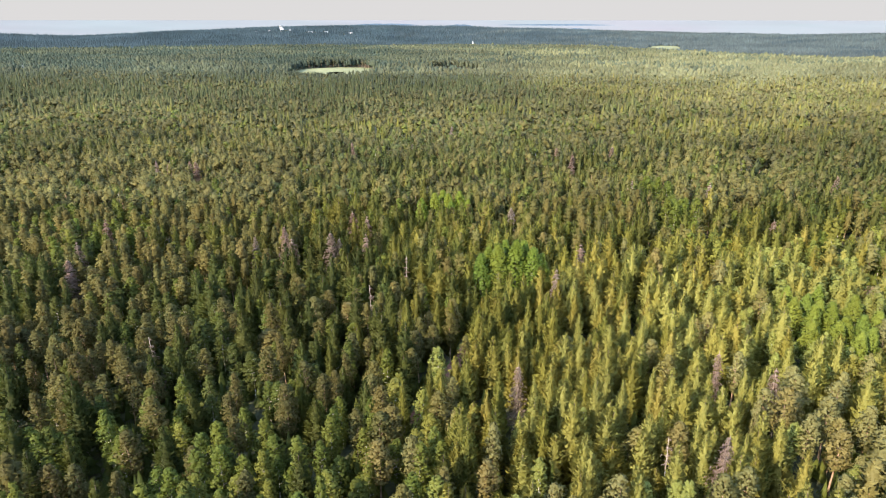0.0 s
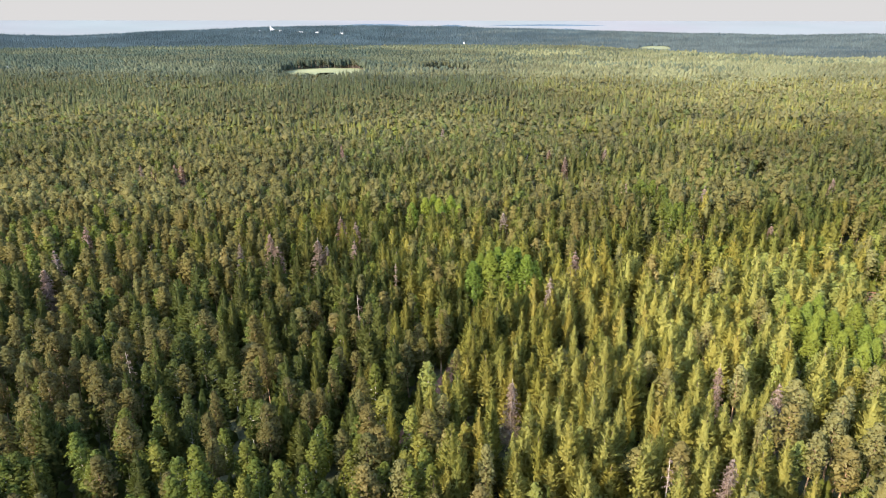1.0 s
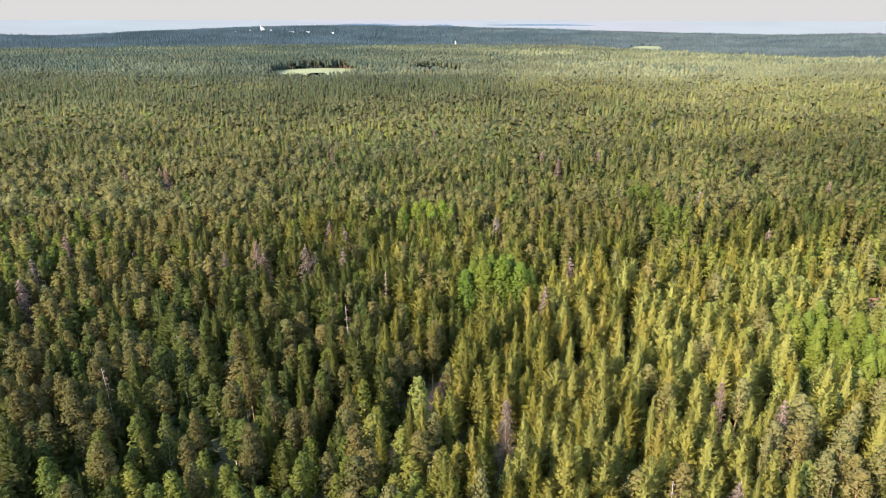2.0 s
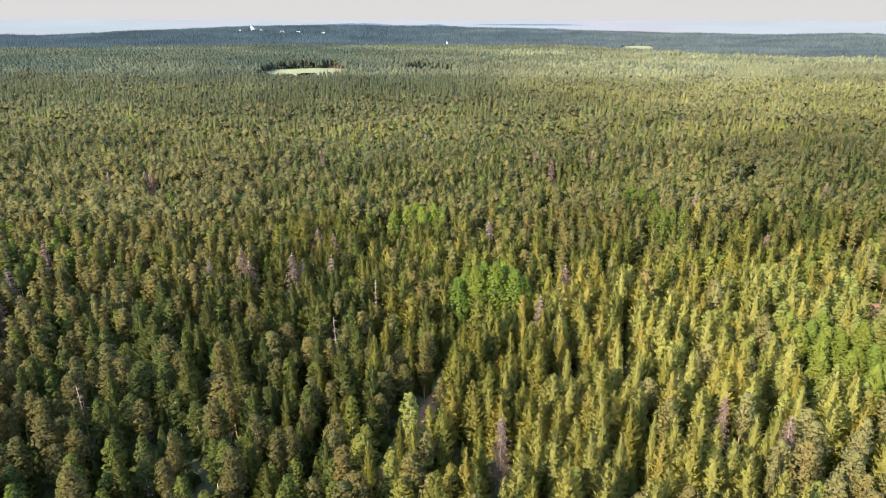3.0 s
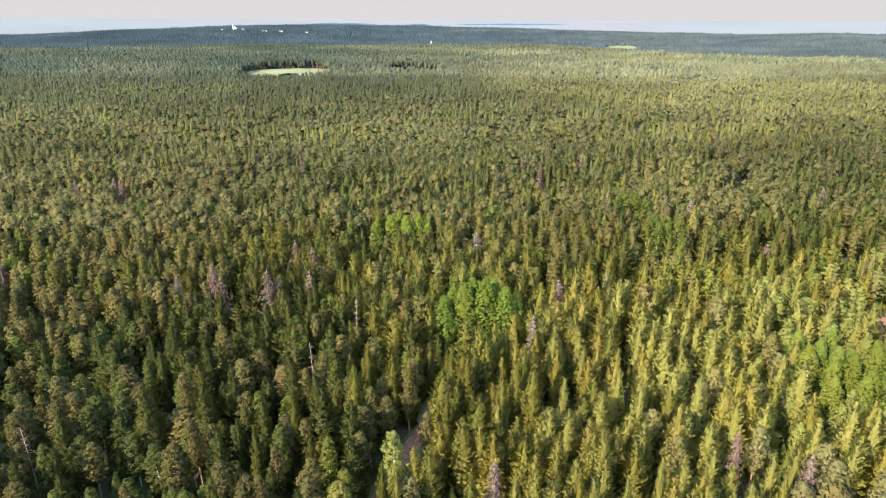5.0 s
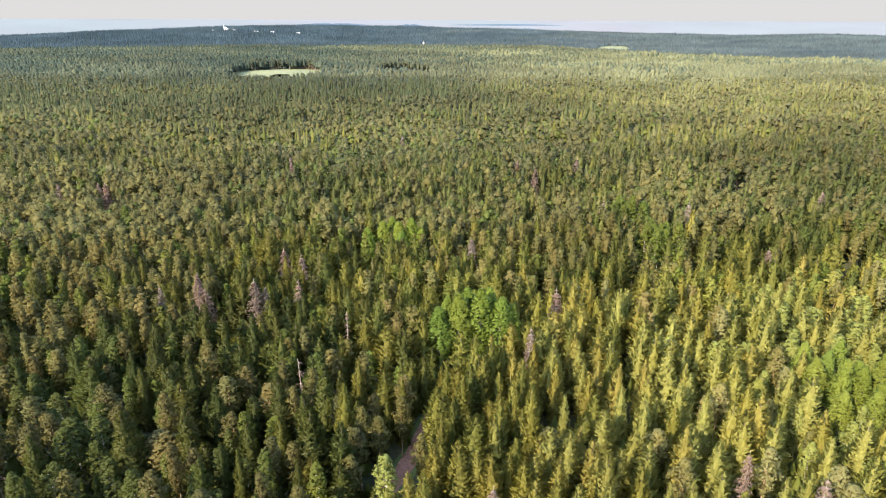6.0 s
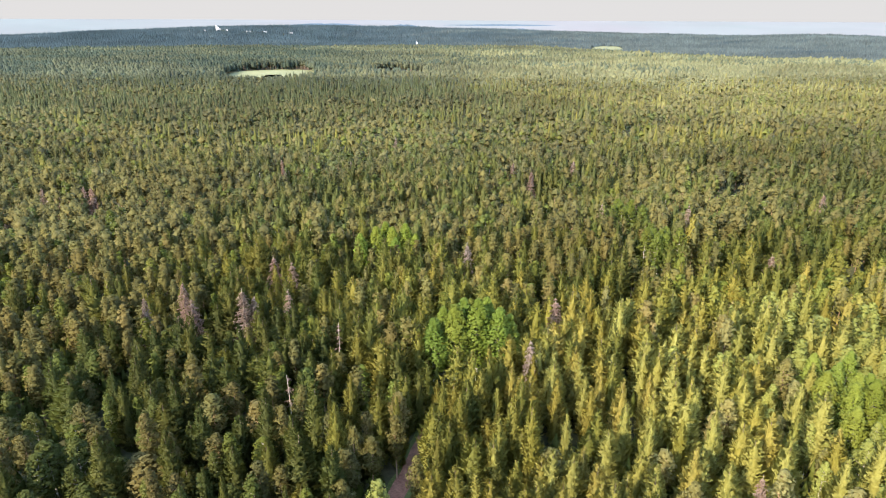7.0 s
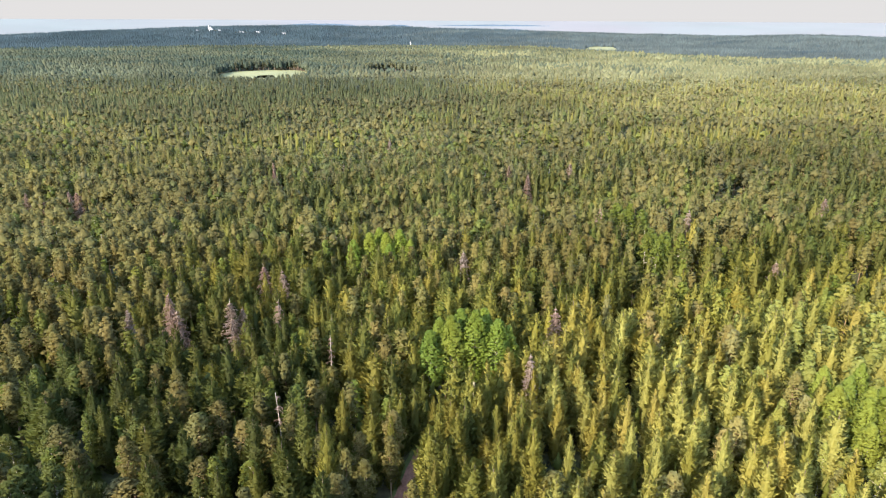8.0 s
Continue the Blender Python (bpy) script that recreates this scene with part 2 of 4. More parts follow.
def spruce_crown(rng, h, r, boughs, each, size, low=0.1, power=0.85, taper=0.8, core=0.6):
    """A pointed crown of whorled boughs: each droops, turns up at its tip and carries narrow needle sprays on both sides."""
    u = (np.arange(boughs) + rng.uniform(0, 1, boughs)) / boughs
    u = 1.35 - np.sqrt(1.35 ** 2 - u * (2 * 1.35 - 1))   # denser where the crown is wide
    levels = max(8, int(h * (0.985 - low) / (0.42 + 0.35 * size)))
    u = np.clip((np.round(u * levels) + rng.normal(0, 0.4, boughs)) / levels, 0, 0.985)
    whorl = rng.uniform(0.8, 1.16, levels + 2)[np.round(u * levels).astype(int)]
    a = np.arange(boughs) * 2.399 + rng.uniform(-0.5, 0.5, boughs)
    lop = rng.uniform(0, 6.28)
    reach = r * np.minimum(1, (1 - u) / taper) ** power * np.minimum(1, 0.72 + 0.9 * u) + 0.16
    L = reach * whorl * rng.uniform(0.72, 1.16, boughs) * (1 + 0.14 * np.cos(a - lop) + 0.08 * np.cos(3 * a + 5 * u))
    out = np.c_[np.cos(a), np.sin(a), 0 * a]
    side = np.c_[-np.sin(a), np.cos(a), 0 * a]
    z0 = h * (low + (0.985 - low) * u)
    droop = -0.50 + 0.95 * u + rng.normal(0, 0.10, boughs)
    tilt = rng.uniform(-1, 1, boughs)
    v, n = [], []
    up = np.c_[0 * a, 0 * a, 1 + 0 * a]
    for k in range(each):
        tip = k >= each - max(1, each // 4)
        sgn = np.where((k + np.arange(boughs)) % 2, 1.0, -1.0)
        ln = (size * (0.32 + 0.155 * L) * rng.uniform(0.75, 1.25, boughs))[:, None]
        if tip:   # shoots that stand out of the crown
            t = rng.uniform(0.62, 1.0, boughs)
            way = unit(out * 0.8 + side * (sgn * rng.uniform(0.1, 0.8, boughs))[:, None] + up * (droop * 0.4 + rng.uniform(0.1, 0.95, boughs))[:, None])
            flat = unit(np.cross(way, 0.6 * up + 0.75 * rng.normal(size=(boughs, 3))))
        else:   # upturned tufts that clothe it
            t = rng.uniform(0.55, 0.92, boughs)
            way = unit(out * rng.uniform(0.15, 0.6, boughs)[:, None] + side * rng.uniform(-0.6, 0.6, boughs)[:, None] + up * rng.uniform(0.5, 1.0, boughs)[:, None])
            flat = unit(np.cross(way, out) + 0.35 * rng.normal(size=(boughs, 3)))
        p = out * (L * t)[:, None] + side * ((0.0 if tip else 0.5) * L * t * rng.uniform(-1, 1, boughs))[:, None]
        p[:, 2] = z0 + L * (droop * t + 0.26 * t * t) + (0.0 if tip else rng.uniform(-0.5, 0.4, boughs) * size)
        v.append(np.stack([p - 0.30 * ln * flat - 0.15 * ln * way, p + 0.30 * ln * flat - 0.15 * ln * way, p + ln * way], 1))
        m = 0.80 * out + side * (0.22 * sgn * rng.uniform(0, 1, boughs) + 0.12 * tilt)[:, None] + up * 0.5 + 0.11 * rng.normal(size=(boughs, 3))
        n.append(np.stack([m, m, m + 0.25 * way], 1))
    v, n = np.concatenate(v).reshape(-1, 3), np.concatenate(n).reshape(-1, 3)
    sprays = (v, np.arange(len(v)).reshape(-1, 3), n)
    # the dense inside of the crown, and the leader
    rings, sides, cv, cn, cf = (0.03, 0.28, 0.52, 0.74), 7, [], [], []
    for u1 in rings:
        rr = core * (r * min(1, (1 - u1) / taper) ** power * min(1, 0.72 + 0.9 * u1))
        for k in range(sides):
            b = 2 * math.pi * (k + 0.5 * rings.index(u1)) / sides
            d = rr * rng.uniform(0.75, 1.2)
            cv.append((d * math.cos(b), d * math.sin(b), h * (low + (0.985 - low) * u1) + rng.uniform(-0.25, 0.25)))
            cn.append((math.cos(b) + rng.normal(0, 0.4), math.sin(b) + rng.normal(0, 0.4), 0.35 + rng.normal(0, 0.3)))
    for i in range(len(rings) - 1):
        for k in range(sides):
            p, q = i * sides + k, i * sides + (k + 1) % sides
            cf += [(p, q, q + sides), (p, q + sides, p + sides)]
    top = len(cv)
    cv.append((0, 0, h * 0.9))
    cn.append((0, 0, 1))
    cf += [(top - sides + k, top - sides + (k + 1) % sides, top) for k in range(sides)]
    return joined([sprays, (np.array(cv), np.array(cf), np.array(cn))])


def lobed_crown(rng, h, low, r, lobes, count, leaf, lobe=0.5):
    """A far pine or broadleaf crown: a few knobbly lobes under leaf sprays."""
    out = []
    lop = rng.uniform(0, 6.28)
    axes = np.array([(1, 0, 0), (0, 1, 0), (-1, 0, 0), (0, -1, 0), (0, 0, 1), (0, 0, -1)], float)
    faces = np.array([(0, 1, 4), (1, 2, 4), (2, 3, 4), (3, 0, 4), (1, 0, 5), (2, 1, 5), (3, 2, 5), (0, 3, 5)])
    for i in range(lobes):
        u = (i + rng.uniform(0.2, 0.8)) / lobes
        a = lop + i * 2.399 + rng.uniform(-0.4, 0.4)
        d = r * (0.52 * math.sin(math.pi * (0.12 + 0.80 * u)) if i < lobes - 1 else 0.1) * rng.uniform(0.75, 1.2)
        size = r * lobe * rng.uniform(0.85, 1.25)
        tall = min(2.1, max(1.3, 0.8 * h * (1 - low) / (lobes * size) + 0.5))
        c = np.array((d * math.cos(a), d * math.sin(a), h * low + (h * (1 - low) - 0.9 * size * tall) * (0.12 + 0.88 * u)))
        turn = rng.uniform(0, 6.28)
        ax = np.c_[axes[:, 0] * math.cos(turn) - axes[:, 1] * math.sin(turn), axes[:, 0] * math.sin(turn) + axes[:, 1] * math.cos(turn), axes[:, 2]]
        v = c + ax * size * rng.uniform(0.8, 1.2, (6, 1)) * (1, 1, tall)
        outward = np.array((0.7 * math.cos(a) * d / r, 0.7 * math.sin(a) * d / r, 0.55))
        out.append((v, faces, 0.8 * ax + outward + 0.3 * rng.normal(size=(6, 3))))
        out.append(tufts(rng, c, size * 1.34, max(3, count // lobes), leaf, tall, outward))
    return joined(out)


def tufts(rng, centre, size, count, leaf, flat, outward):
    """A clump of small leaf sprays round a centre, facing outwards, the under side thin."""
    way = rng.normal(size=(count, 3))
    way[:, 2] = np.abs(way[:, 2]) * 1.1 - 0.45
    way /= np.linalg.norm(way, axis=1, keepdims=True)
    at = centre + way * size * rng.uniform(0.74, 1.06, (count, 1)) * (1, 1, flat)
    n = way + rng.normal(size=(count, 3)) * 0.36
    n /= np.linalg.norm(n, axis=1, keepdims=True)
    s = np.cross(n, rng.normal(size=(count, 3)))
    s /= np.linalg.norm(s, axis=1, keepdims=True)
    t = np.cross(n, s)
    k = leaf * rng.uniform(0.65, 1.35, (count, 1))
    v = np.stack([at + k * s, at - 0.6 * k * s + 0.75 * k * t, at - 0.5 * k * s - 0.8 * k * t], 1).reshape(-1, 3)
    shade = 0.65 * way + 0.6 * outward + 0.15 * rng.normal(size=(count, 3))
    return v, np.arange(count * 3).reshape(-1, 3), np.repeat(shade, 3, 0)


def clump_crown(rng, h, low, r, clumps, each, leaf, size, top_heavy=0.5, flat=0.7):
    """A rounded, uneven crown of leaf clumps with gaps between them."""
    out, centres = [], []
    lop, lop2 = rng.uniform(0, 6.28, 2)
    for i in range(clumps):
        u = (i + rng.uniform(0, 1)) / clumps
        bulge = math.sin(math.pi * min(1.0, max(0.04, u)) ** (0.5 + top_heavy)) ** 0.75
        a = i * 2.399 + rng.uniform(-0.5, 0.5)
        d = r * bulge * rng.uniform(0.45, 1.0) * (1 + 0.22 * math.cos(a - lop) + 0.16 * math.cos(2 * a - lop2 + 4 * u))
        c = np.array((d * math.cos(a), d * math.sin(a), h * (low + (0.97 - low) * u) - size * 0.45))
        outward = np.array((math.cos(a) * d / r, math.sin(a) * d / r, 1.3 * u - 0.35))
        centres.append(c)
        out.append(tufts(rng, c, size * rng.uniform(0.72, 1.25) * (0.75 + 0.3 * bulge), each, leaf, flat, outward))
    return (*joined(out), centres)


def cone_tree(rng, h, r, sides=7, tiers=2):
    """A far spruce: ragged nested cones."""
    out = []
    for i in range(tiers):
        step = i / max(tiers - 1, 1)
        z0, z1 = h * (0.13 + 0.42 * step), h * (0.62 + 0.40 * step) if tiers > 1 else h
        rr = r * (1.0 - 0.42 * step)
        a = np.arange(sides) * 2 * math.pi / sides + rng.uniform(0, 6)
        k = rr * rng.uniform(0.72, 1.25, sides)
        v = np.c_[k * np.cos(a), k * np.sin(a), z0 + rng.uniform(-0.1, 0.06, sides) * h]
        v = np.r_[v, [(0, 0, z1)]]
        n = np.r_[np.c_[np.cos(a), np.sin(a), rng.uniform(0.1, 0.6, sides)], [(0, 0, 1)]]
        out.append((v, np.array([(j, (j + 1) % sides, sides) for j in range(sides)]), n))
    return joined(out)


def blob_tree(rng, h, r, sides=6, rings=2):
    """A far pine or birch: a knobbly cap."""
    lev = [(0.30, 0.80), (0.62, 1.0), (0.86, 0.66)] if rings > 1 else [(0.38, 0.9), (0.80, 0.78)]
    v, f, n = [], [], []
    for i, (z, k) in enumerate(lev):
        for j in range(sides):
            a = 2 * math.pi * (j + 0.5 * i) / sides
            d = r * k * rng.uniform(0.75, 1.25)
            v.append((d * math.cos(a), d * math.sin(a), h * z + rng.uniform(-0.06, 0.06) * h))
            n.append((math.cos(a), math.sin(a), 1.6 * z - 0.55 + rng.uniform(-0.2, 0.2)))
    v.append((rng.uniform(-0.3, 0.3), 0, h))
    n.append((0, 0, 1))
    for i in range(len(lev) - 1):
        for j in range(sides):
            a, b = i * sides + j, i * sides + (j + 1) % sides
            f += [(a, b, b + sides), (a, b + sides, a + sides)]
    o = (len(lev) - 1) * sides
    f += [(o + j, o + (j + 1) % sides, len(v) - 1) for j in range(sides)]
    return np.array(v), np.array(f), np.array(n)


def tufted(rng, core, off, count, leaf):
    """A solid far crown made shaggy with sprays standing off it."""
    v, f, n = core
    n = n + 0.15 * rng.normal(size=n.shape)
    core = (v, f, n)
    pick = rng.integers(0, len(f), count)
    w = rng.dirichlet((1, 1, 1), count)[:, :, None]
    at, way = (v[f[pick]] * w).sum(1), (n[f[pick]] * w).sum(1)
    way = way / np.linalg.norm(way, axis=1, keepdims=True)
    at = at + way * rng.uniform(0.0, off, (count, 1))
    s = np.cross(way, rng.normal(size=(count, 3)))
    s /= np.linalg.norm(s, axis=1, keepdims=True)
    k = leaf * rng.uniform(0.6, 1.4, (count, 1))
    tips = np.stack([at + k * (0.5 * way + 0.8 * s), at + k * (-0.3 * way - 0.2 * s + (0, 0, 0.7)), at + k * (0.35 * way - 0.9 * s - (0, 0, 0.5))], 1).reshape(-1, 3)
    shade = np.repeat(way + 0.42 * rng.normal(size=(count, 3)), 3, 0)
    return joined([core, (tips, np.arange(count * 3).reshape(-1, 3), shade)])


def bare_branches(rng, h, r, levels, per, low=0.15):
    """The naked boughs and twigs of a dead spruce."""
    out = []
    for i in range(levels):
        u = (i + rng.uniform(0, 1)) / levels
        z = h * (low + (0.97 - low) * u)
        for k in range(per):
            a = i * 2.4 + 2 * math.pi * (k + rng.uniform(-0.35, 0.35)) / per
            L = (r * (1 - u) ** 0.7 + 0.2) * rng.uniform(0.55, 1.15)
            q = (L * math.cos(a), L * math.sin(a), z - L * rng.uniform(0.05, 0.5))
            out.append(limb((0, 0, z), q, 0.12))
            for _ in range(4):
                m = np.array((0, 0, z)) + (np.array(q) - (0, 0, z)) * rng.uniform(0.35, 0.95)
                out.append(limb(m, m + (rng.uniform(-0.55, 0.55), rng.uniform(-0.55, 0.55), rng.uniform(-0.8, -0.1)), 0.10))
    return joined(out)


# ---- the lie of the land ----
EDGE_AZ, EDGE_D = [-50, -34, -12, 12, 21, 33, 50], [2150, 2150, 2180, 2050, 1720, 1680, 1680]
RIDGE_AZ = [-60, -34, -28.8, -24, -20.4, -13.7, -11, -4.4, 5.2, 9.9, 23, 28.8, 33, 38, 60]
RIDGE_Z = [10, 17, 2, 17, 23, 42, 46, 48, 33, 26, 12, 10, 19, 12, 8]
COAST, SEA_END = 3900.0, 4900.0


def smooth(a, b, x):
    t = np.clip((x - a) / (b - a), 0, 1)
    return t * t * (3 - 2 * t)


def land(x, y):
    """The ground's height: flat near by, a shallow valley past the plateau's edge, a wooded ridge before the sea."""
    x, y = np.asarray(x, float), np.asarray(y, float)
    d = np.hypot(x, y)
    az = np.degrees(np.arctan2(x, y))
    edge = np.interp(az, EDGE_AZ, EDGE_D)
    top = np.interp(az, RIDGE_AZ, RIDGE_Z)
    z = -14.0 * smooth(edge, edge + 260, d)
    z = z + (top + 14.0) * smooth(2650, 3480, d)
    z = z - (top + 6.0) * smooth(3560, 3880, d)
    roll = 1.8 * np.sin(x / 83.0 + 1.0) * np.sin(y / 107.0) + 2.5 * np.sin(x / 310.0) * np.sin(y / 260.0 + 0.6)
    level = np.exp(-(((x + 190) / 220) ** 4 + ((y - 1130) / 380) ** 4))
    return z + roll * smooth(220, 520, d) * (1 - level)


def sheet(name, radii, azimuths, height, material, label, kind="structure"):
    r, a = np.meshgrid(radii, azimuths, indexing="ij")
    x, y = r * np.sin(a), r * np.cos(a)
    v = np.stack([x, y, height(x, y)], -1).reshape(-1, 3)
    n = len(azimuths)
    i, j = np.meshgrid(np.arange(len(radii) - 1), np.arange(n), indexing="ij")
    p, q = (i * n + j).ravel(), (i * n + (j + 1) % n).ravel()
    f = np.r_[np.c_[p, q, q + n], np.c_[p, q + n, p + n]]
    me = mesh_of(name, v, f, material)
    me.polygons.foreach_set("use_smooth", np.ones(len(f), bool))
    return tagged(new(name, me), label, kind=kind)


turns = np.linspace(0, 2 * math.pi, 180, endpoint=False)
sheet("ground", np.r_[0.5, np.arange(20, 400, 20), np.arange(400, 2600, 60), np.arange(2600, 4001, 40)], turns, land, GROUND,
      "mossy dark forest floor under the trees")


def sea_height(x, y):
    d = np.hypot(x, y)
    return 0.0830 * np.clip(d - COAST, 0, None) - 0.5


sheet("water", np.linspace(3860, SEA_END, 30), turns, sea_height, SEA, "calm pale blue sea reaching the horizon")

ROAD = [(-10, 118), (-4, 138), (2.0, 152), (4.9, 159.7), (8.2, 168.6), (11.0, 174.5), (14.6, 184), (19.5, 200), (27, 214), (34, 222)]


def road_line(step=3.0):
    pts = [Vector(p) for p in ROAD]
    out = []
    for i in range(len(pts) - 1):
        a, b, c, d = pts[max(i - 1, 0)], pts[i], pts[i + 1], pts[min(i + 2, len(pts) - 1)]
        n = max(1, round((c - b).length / step))
        for k in range(n):
            t = k / n
            out.append(0.5 * (2 * b + (c - a) * t + (2 * a - 5 * b + 4 * c - d) * t * t + (3 * b - a - 3 * c + d) * t ** 3))
    return np.array([tuple(p) for p in out] + [ROAD[-1]])


ROAD_XY = road_line()


def ribbon(name, line, half, lift, material, label, wobble=0.3, seed=1):
    rng = np.random.default_rng(seed)
    d = np.gradient(line, axis=0)
    d /= np.linalg.norm(d, axis=1, keepdims=True)
    side = np.c_[d[:, 1], -d[:, 0]]
    v = []
    for s in (-1, -0.5, 0, 0.5, 1):
        wide = half * s + (rng.uniform(-wobble, wobble, len(line)) if abs(s) == 1 else 0)
        p = line + side * np.reshape(wide, (-1, 1))
        z = land(p[:, 0], p[:, 1]) + lift - (0.10 if abs(s) == 1 else 0.05 * (abs(s) == 0.5))
        v.append(np.c_[p, z])
    v = np.stack(v, 1).reshape(-1, 3)
    i, j = np.meshgrid(np.arange(len(line) - 1), np.arange(4), indexing="ij")
    p = (i * 5 + j).ravel()
    f = np.r_[np.c_[p, p + 1, p + 6], np.c_[p, p + 6, p + 5]]
    return tagged(new(name, mesh_of(name, v, f, material)), label, kind="structure")


ribbon("verge", ROAD_XY, 2.7, 0.14, VERGE, "grassy verge along the forest track", 0.6)
ribbon("road", ROAD_XY, 1.75, 0.24, DIRT, "narrow unpaved reddish dirt forest track")

# meadows: centre, half sizes, turn
MEADOWS = [("meadow_1", -193, 1140, 74, 150, 0.10, "pale green mown meadow among dark forest"),
           ("meadow_2", 775, 2400, 64, 300, -0.31, "far pale green meadow in the valley"),
           ("meadow_3", 147, 199, 9, 8, 0.3, "small bare reddish clearing in the forest")]


def in_meadow(x, y, grow=0.0):
    hit = np.zeros(np.shape(x), bool)
    for _, cx, cy, a, b, turn, _ in MEADOWS:
        dx, dy = x - cx, y - cy
        u, w = dx * math.cos(turn) + dy * math.sin(turn), -dx * math.sin(turn) + dy * math.cos(turn)
        ragged = 1.1 + 0.14 * np.sin(u / 9.0 + 1.3 * np.sin(w / 14.0)) if a > 20 else 1
        hit |= ((np.abs(u) / (a + grow)) ** 3 + (np.abs(w) / (b + grow)) ** 3) * ragged < 1
    # glade beside the large meadow, its depth fitted so the camera sees the far edge
    hit |= ((x - 12) / 48) ** 2 + ((y - 1180) / 72) ** 2 < 1
    return hit


for name, cx, cy, a, b, turn, label in MEADOWS:
    ang = np.linspace(0, 2 * math.pi, 48, endpoint=False)
    rings = []
    for k in (0.0, 0.35, 0.7, 1.0):
        c, s = np.cos(ang), np.sin(ang)
        u, w = 1.07 * k * a * np.sign(c) * np.abs(c) ** 0.66, 1.07 * k * b * np.sign(s) * np.abs(s) ** 0.66
        x, y = cx + u * math.cos(turn) - w * math.sin(turn), cy + u * math.sin(turn) + w * math.cos(turn)
        rings.append(np.c_[x, y, land(x, y) + (1.1 if k < 1 else 0.2)])
    v = np.concatenate(rings)
    f = []
    for i in range(3):
        for j in range(48):
            p, q = i * 48 + j, i * 48 + (j + 1) % 48
            f += [(p, q, q + 48), (p, q + 48, p + 48)]
    tagged(new(name, mesh_of(name, v, f, DIRT if name == "meadow_3" else MEADOW)), label, kind="structure")

# open ground round far buildings: x, y, radius
CLEARINGS = [(-790, 3204, 34), (-775, 3165, 22), (-745, 3150, 16), (-845, 3168, 26), (-905, 3158, 26), (-640, 3115, 34), (-562, 3115, 36), (-450, 3093, 36), (107, 2698, 32), (105, 2655, 28), (-677, 1055, 9), (-671, 1045, 8)]

# ---- which tree stands where ----
SPECIES = ("spruce", "pine", "birch")


def stand_noise(x, y, scale, shift):
    """Slow waves, 0 to 1, for the mix of kinds."""
    u, w = x / scale + shift, y / scale - shift
    n = np.sin(u + 1.7 * np.sin(0.6 * w)) + np.sin(1.3 * w + 1.1 * np.sin(0.9 * u)) + 0.6 * np.sin(2.3 * u - 1.9 * w)
    return 0.5 + n / 5.2


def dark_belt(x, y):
    """A belt across the plateau, short of the meadow, with darker tints and more spruces."""
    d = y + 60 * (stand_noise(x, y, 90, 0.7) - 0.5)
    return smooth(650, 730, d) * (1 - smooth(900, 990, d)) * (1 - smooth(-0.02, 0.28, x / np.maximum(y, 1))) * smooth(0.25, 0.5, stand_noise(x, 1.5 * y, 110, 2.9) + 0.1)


def kinds(x, y, rng):
    """0 spruce, 1 pine, 2 birch: the share of each changes over the plan."""
    pine = 0.14 + 0.30 * smooth(0.45, 0.8, stand_noise(x, y, 46, 0.4))
    birch = 0.07 + 0.30 * smooth(0.6, 0.85, stand_noise(x, y, 60, 2.1))
    beyond = smooth(225, 300, y)
    pine, birch = pine + (0.20 + 0.12 * smooth(400, 520, y)) * beyond, birch + (0.10 + 0.06 * smooth(400, 520, y)) * beyond
    left = smooth(-35, -75, x + 0.05 * y) * smooth(118, 135, y) * (1 - smooth(330, 420, y))
    pine = pine + (0.30 + 0.32 * smooth(170, 230, y)) * left
    low_left = smooth(10, -25, x) * (1 - smooth(104, 118, y))
    birch, pine = birch + 0.62 * low_left, pine * (1 - 0.7 * low_left)
    right = smooth(0, 15, x) * (1 - smooth(60, 75, x)) * (1 - smooth(190, 240, y)) * smooth(85, 100, y)
    pine, birch = pine * (1 - 0.75 * right), birch * (1 - 0.85 * right)
    mix = smooth(58, 70, x) * (1 - smooth(118, 135, y))
    pine = pine + 0.45 * mix
    copse = np.exp(-(((x - 104) / 13) ** 2 + ((y - 158) / 17) ** 2))
    birch = birch + 2.0 * copse + 0.75 * np.exp(-(((x - 136) / 24) ** 2 + ((y - 196) / 26) ** 2))
    belt = dark_belt(x, y)
    pine, birch = pine * (1 - 0.6 * belt), birch * (1 - 0.7 * belt)
    p = rng.uniform(size=np.shape(x))
    return np.where(p < birch, 2, np.where(p < birch + pine, 1, 0))


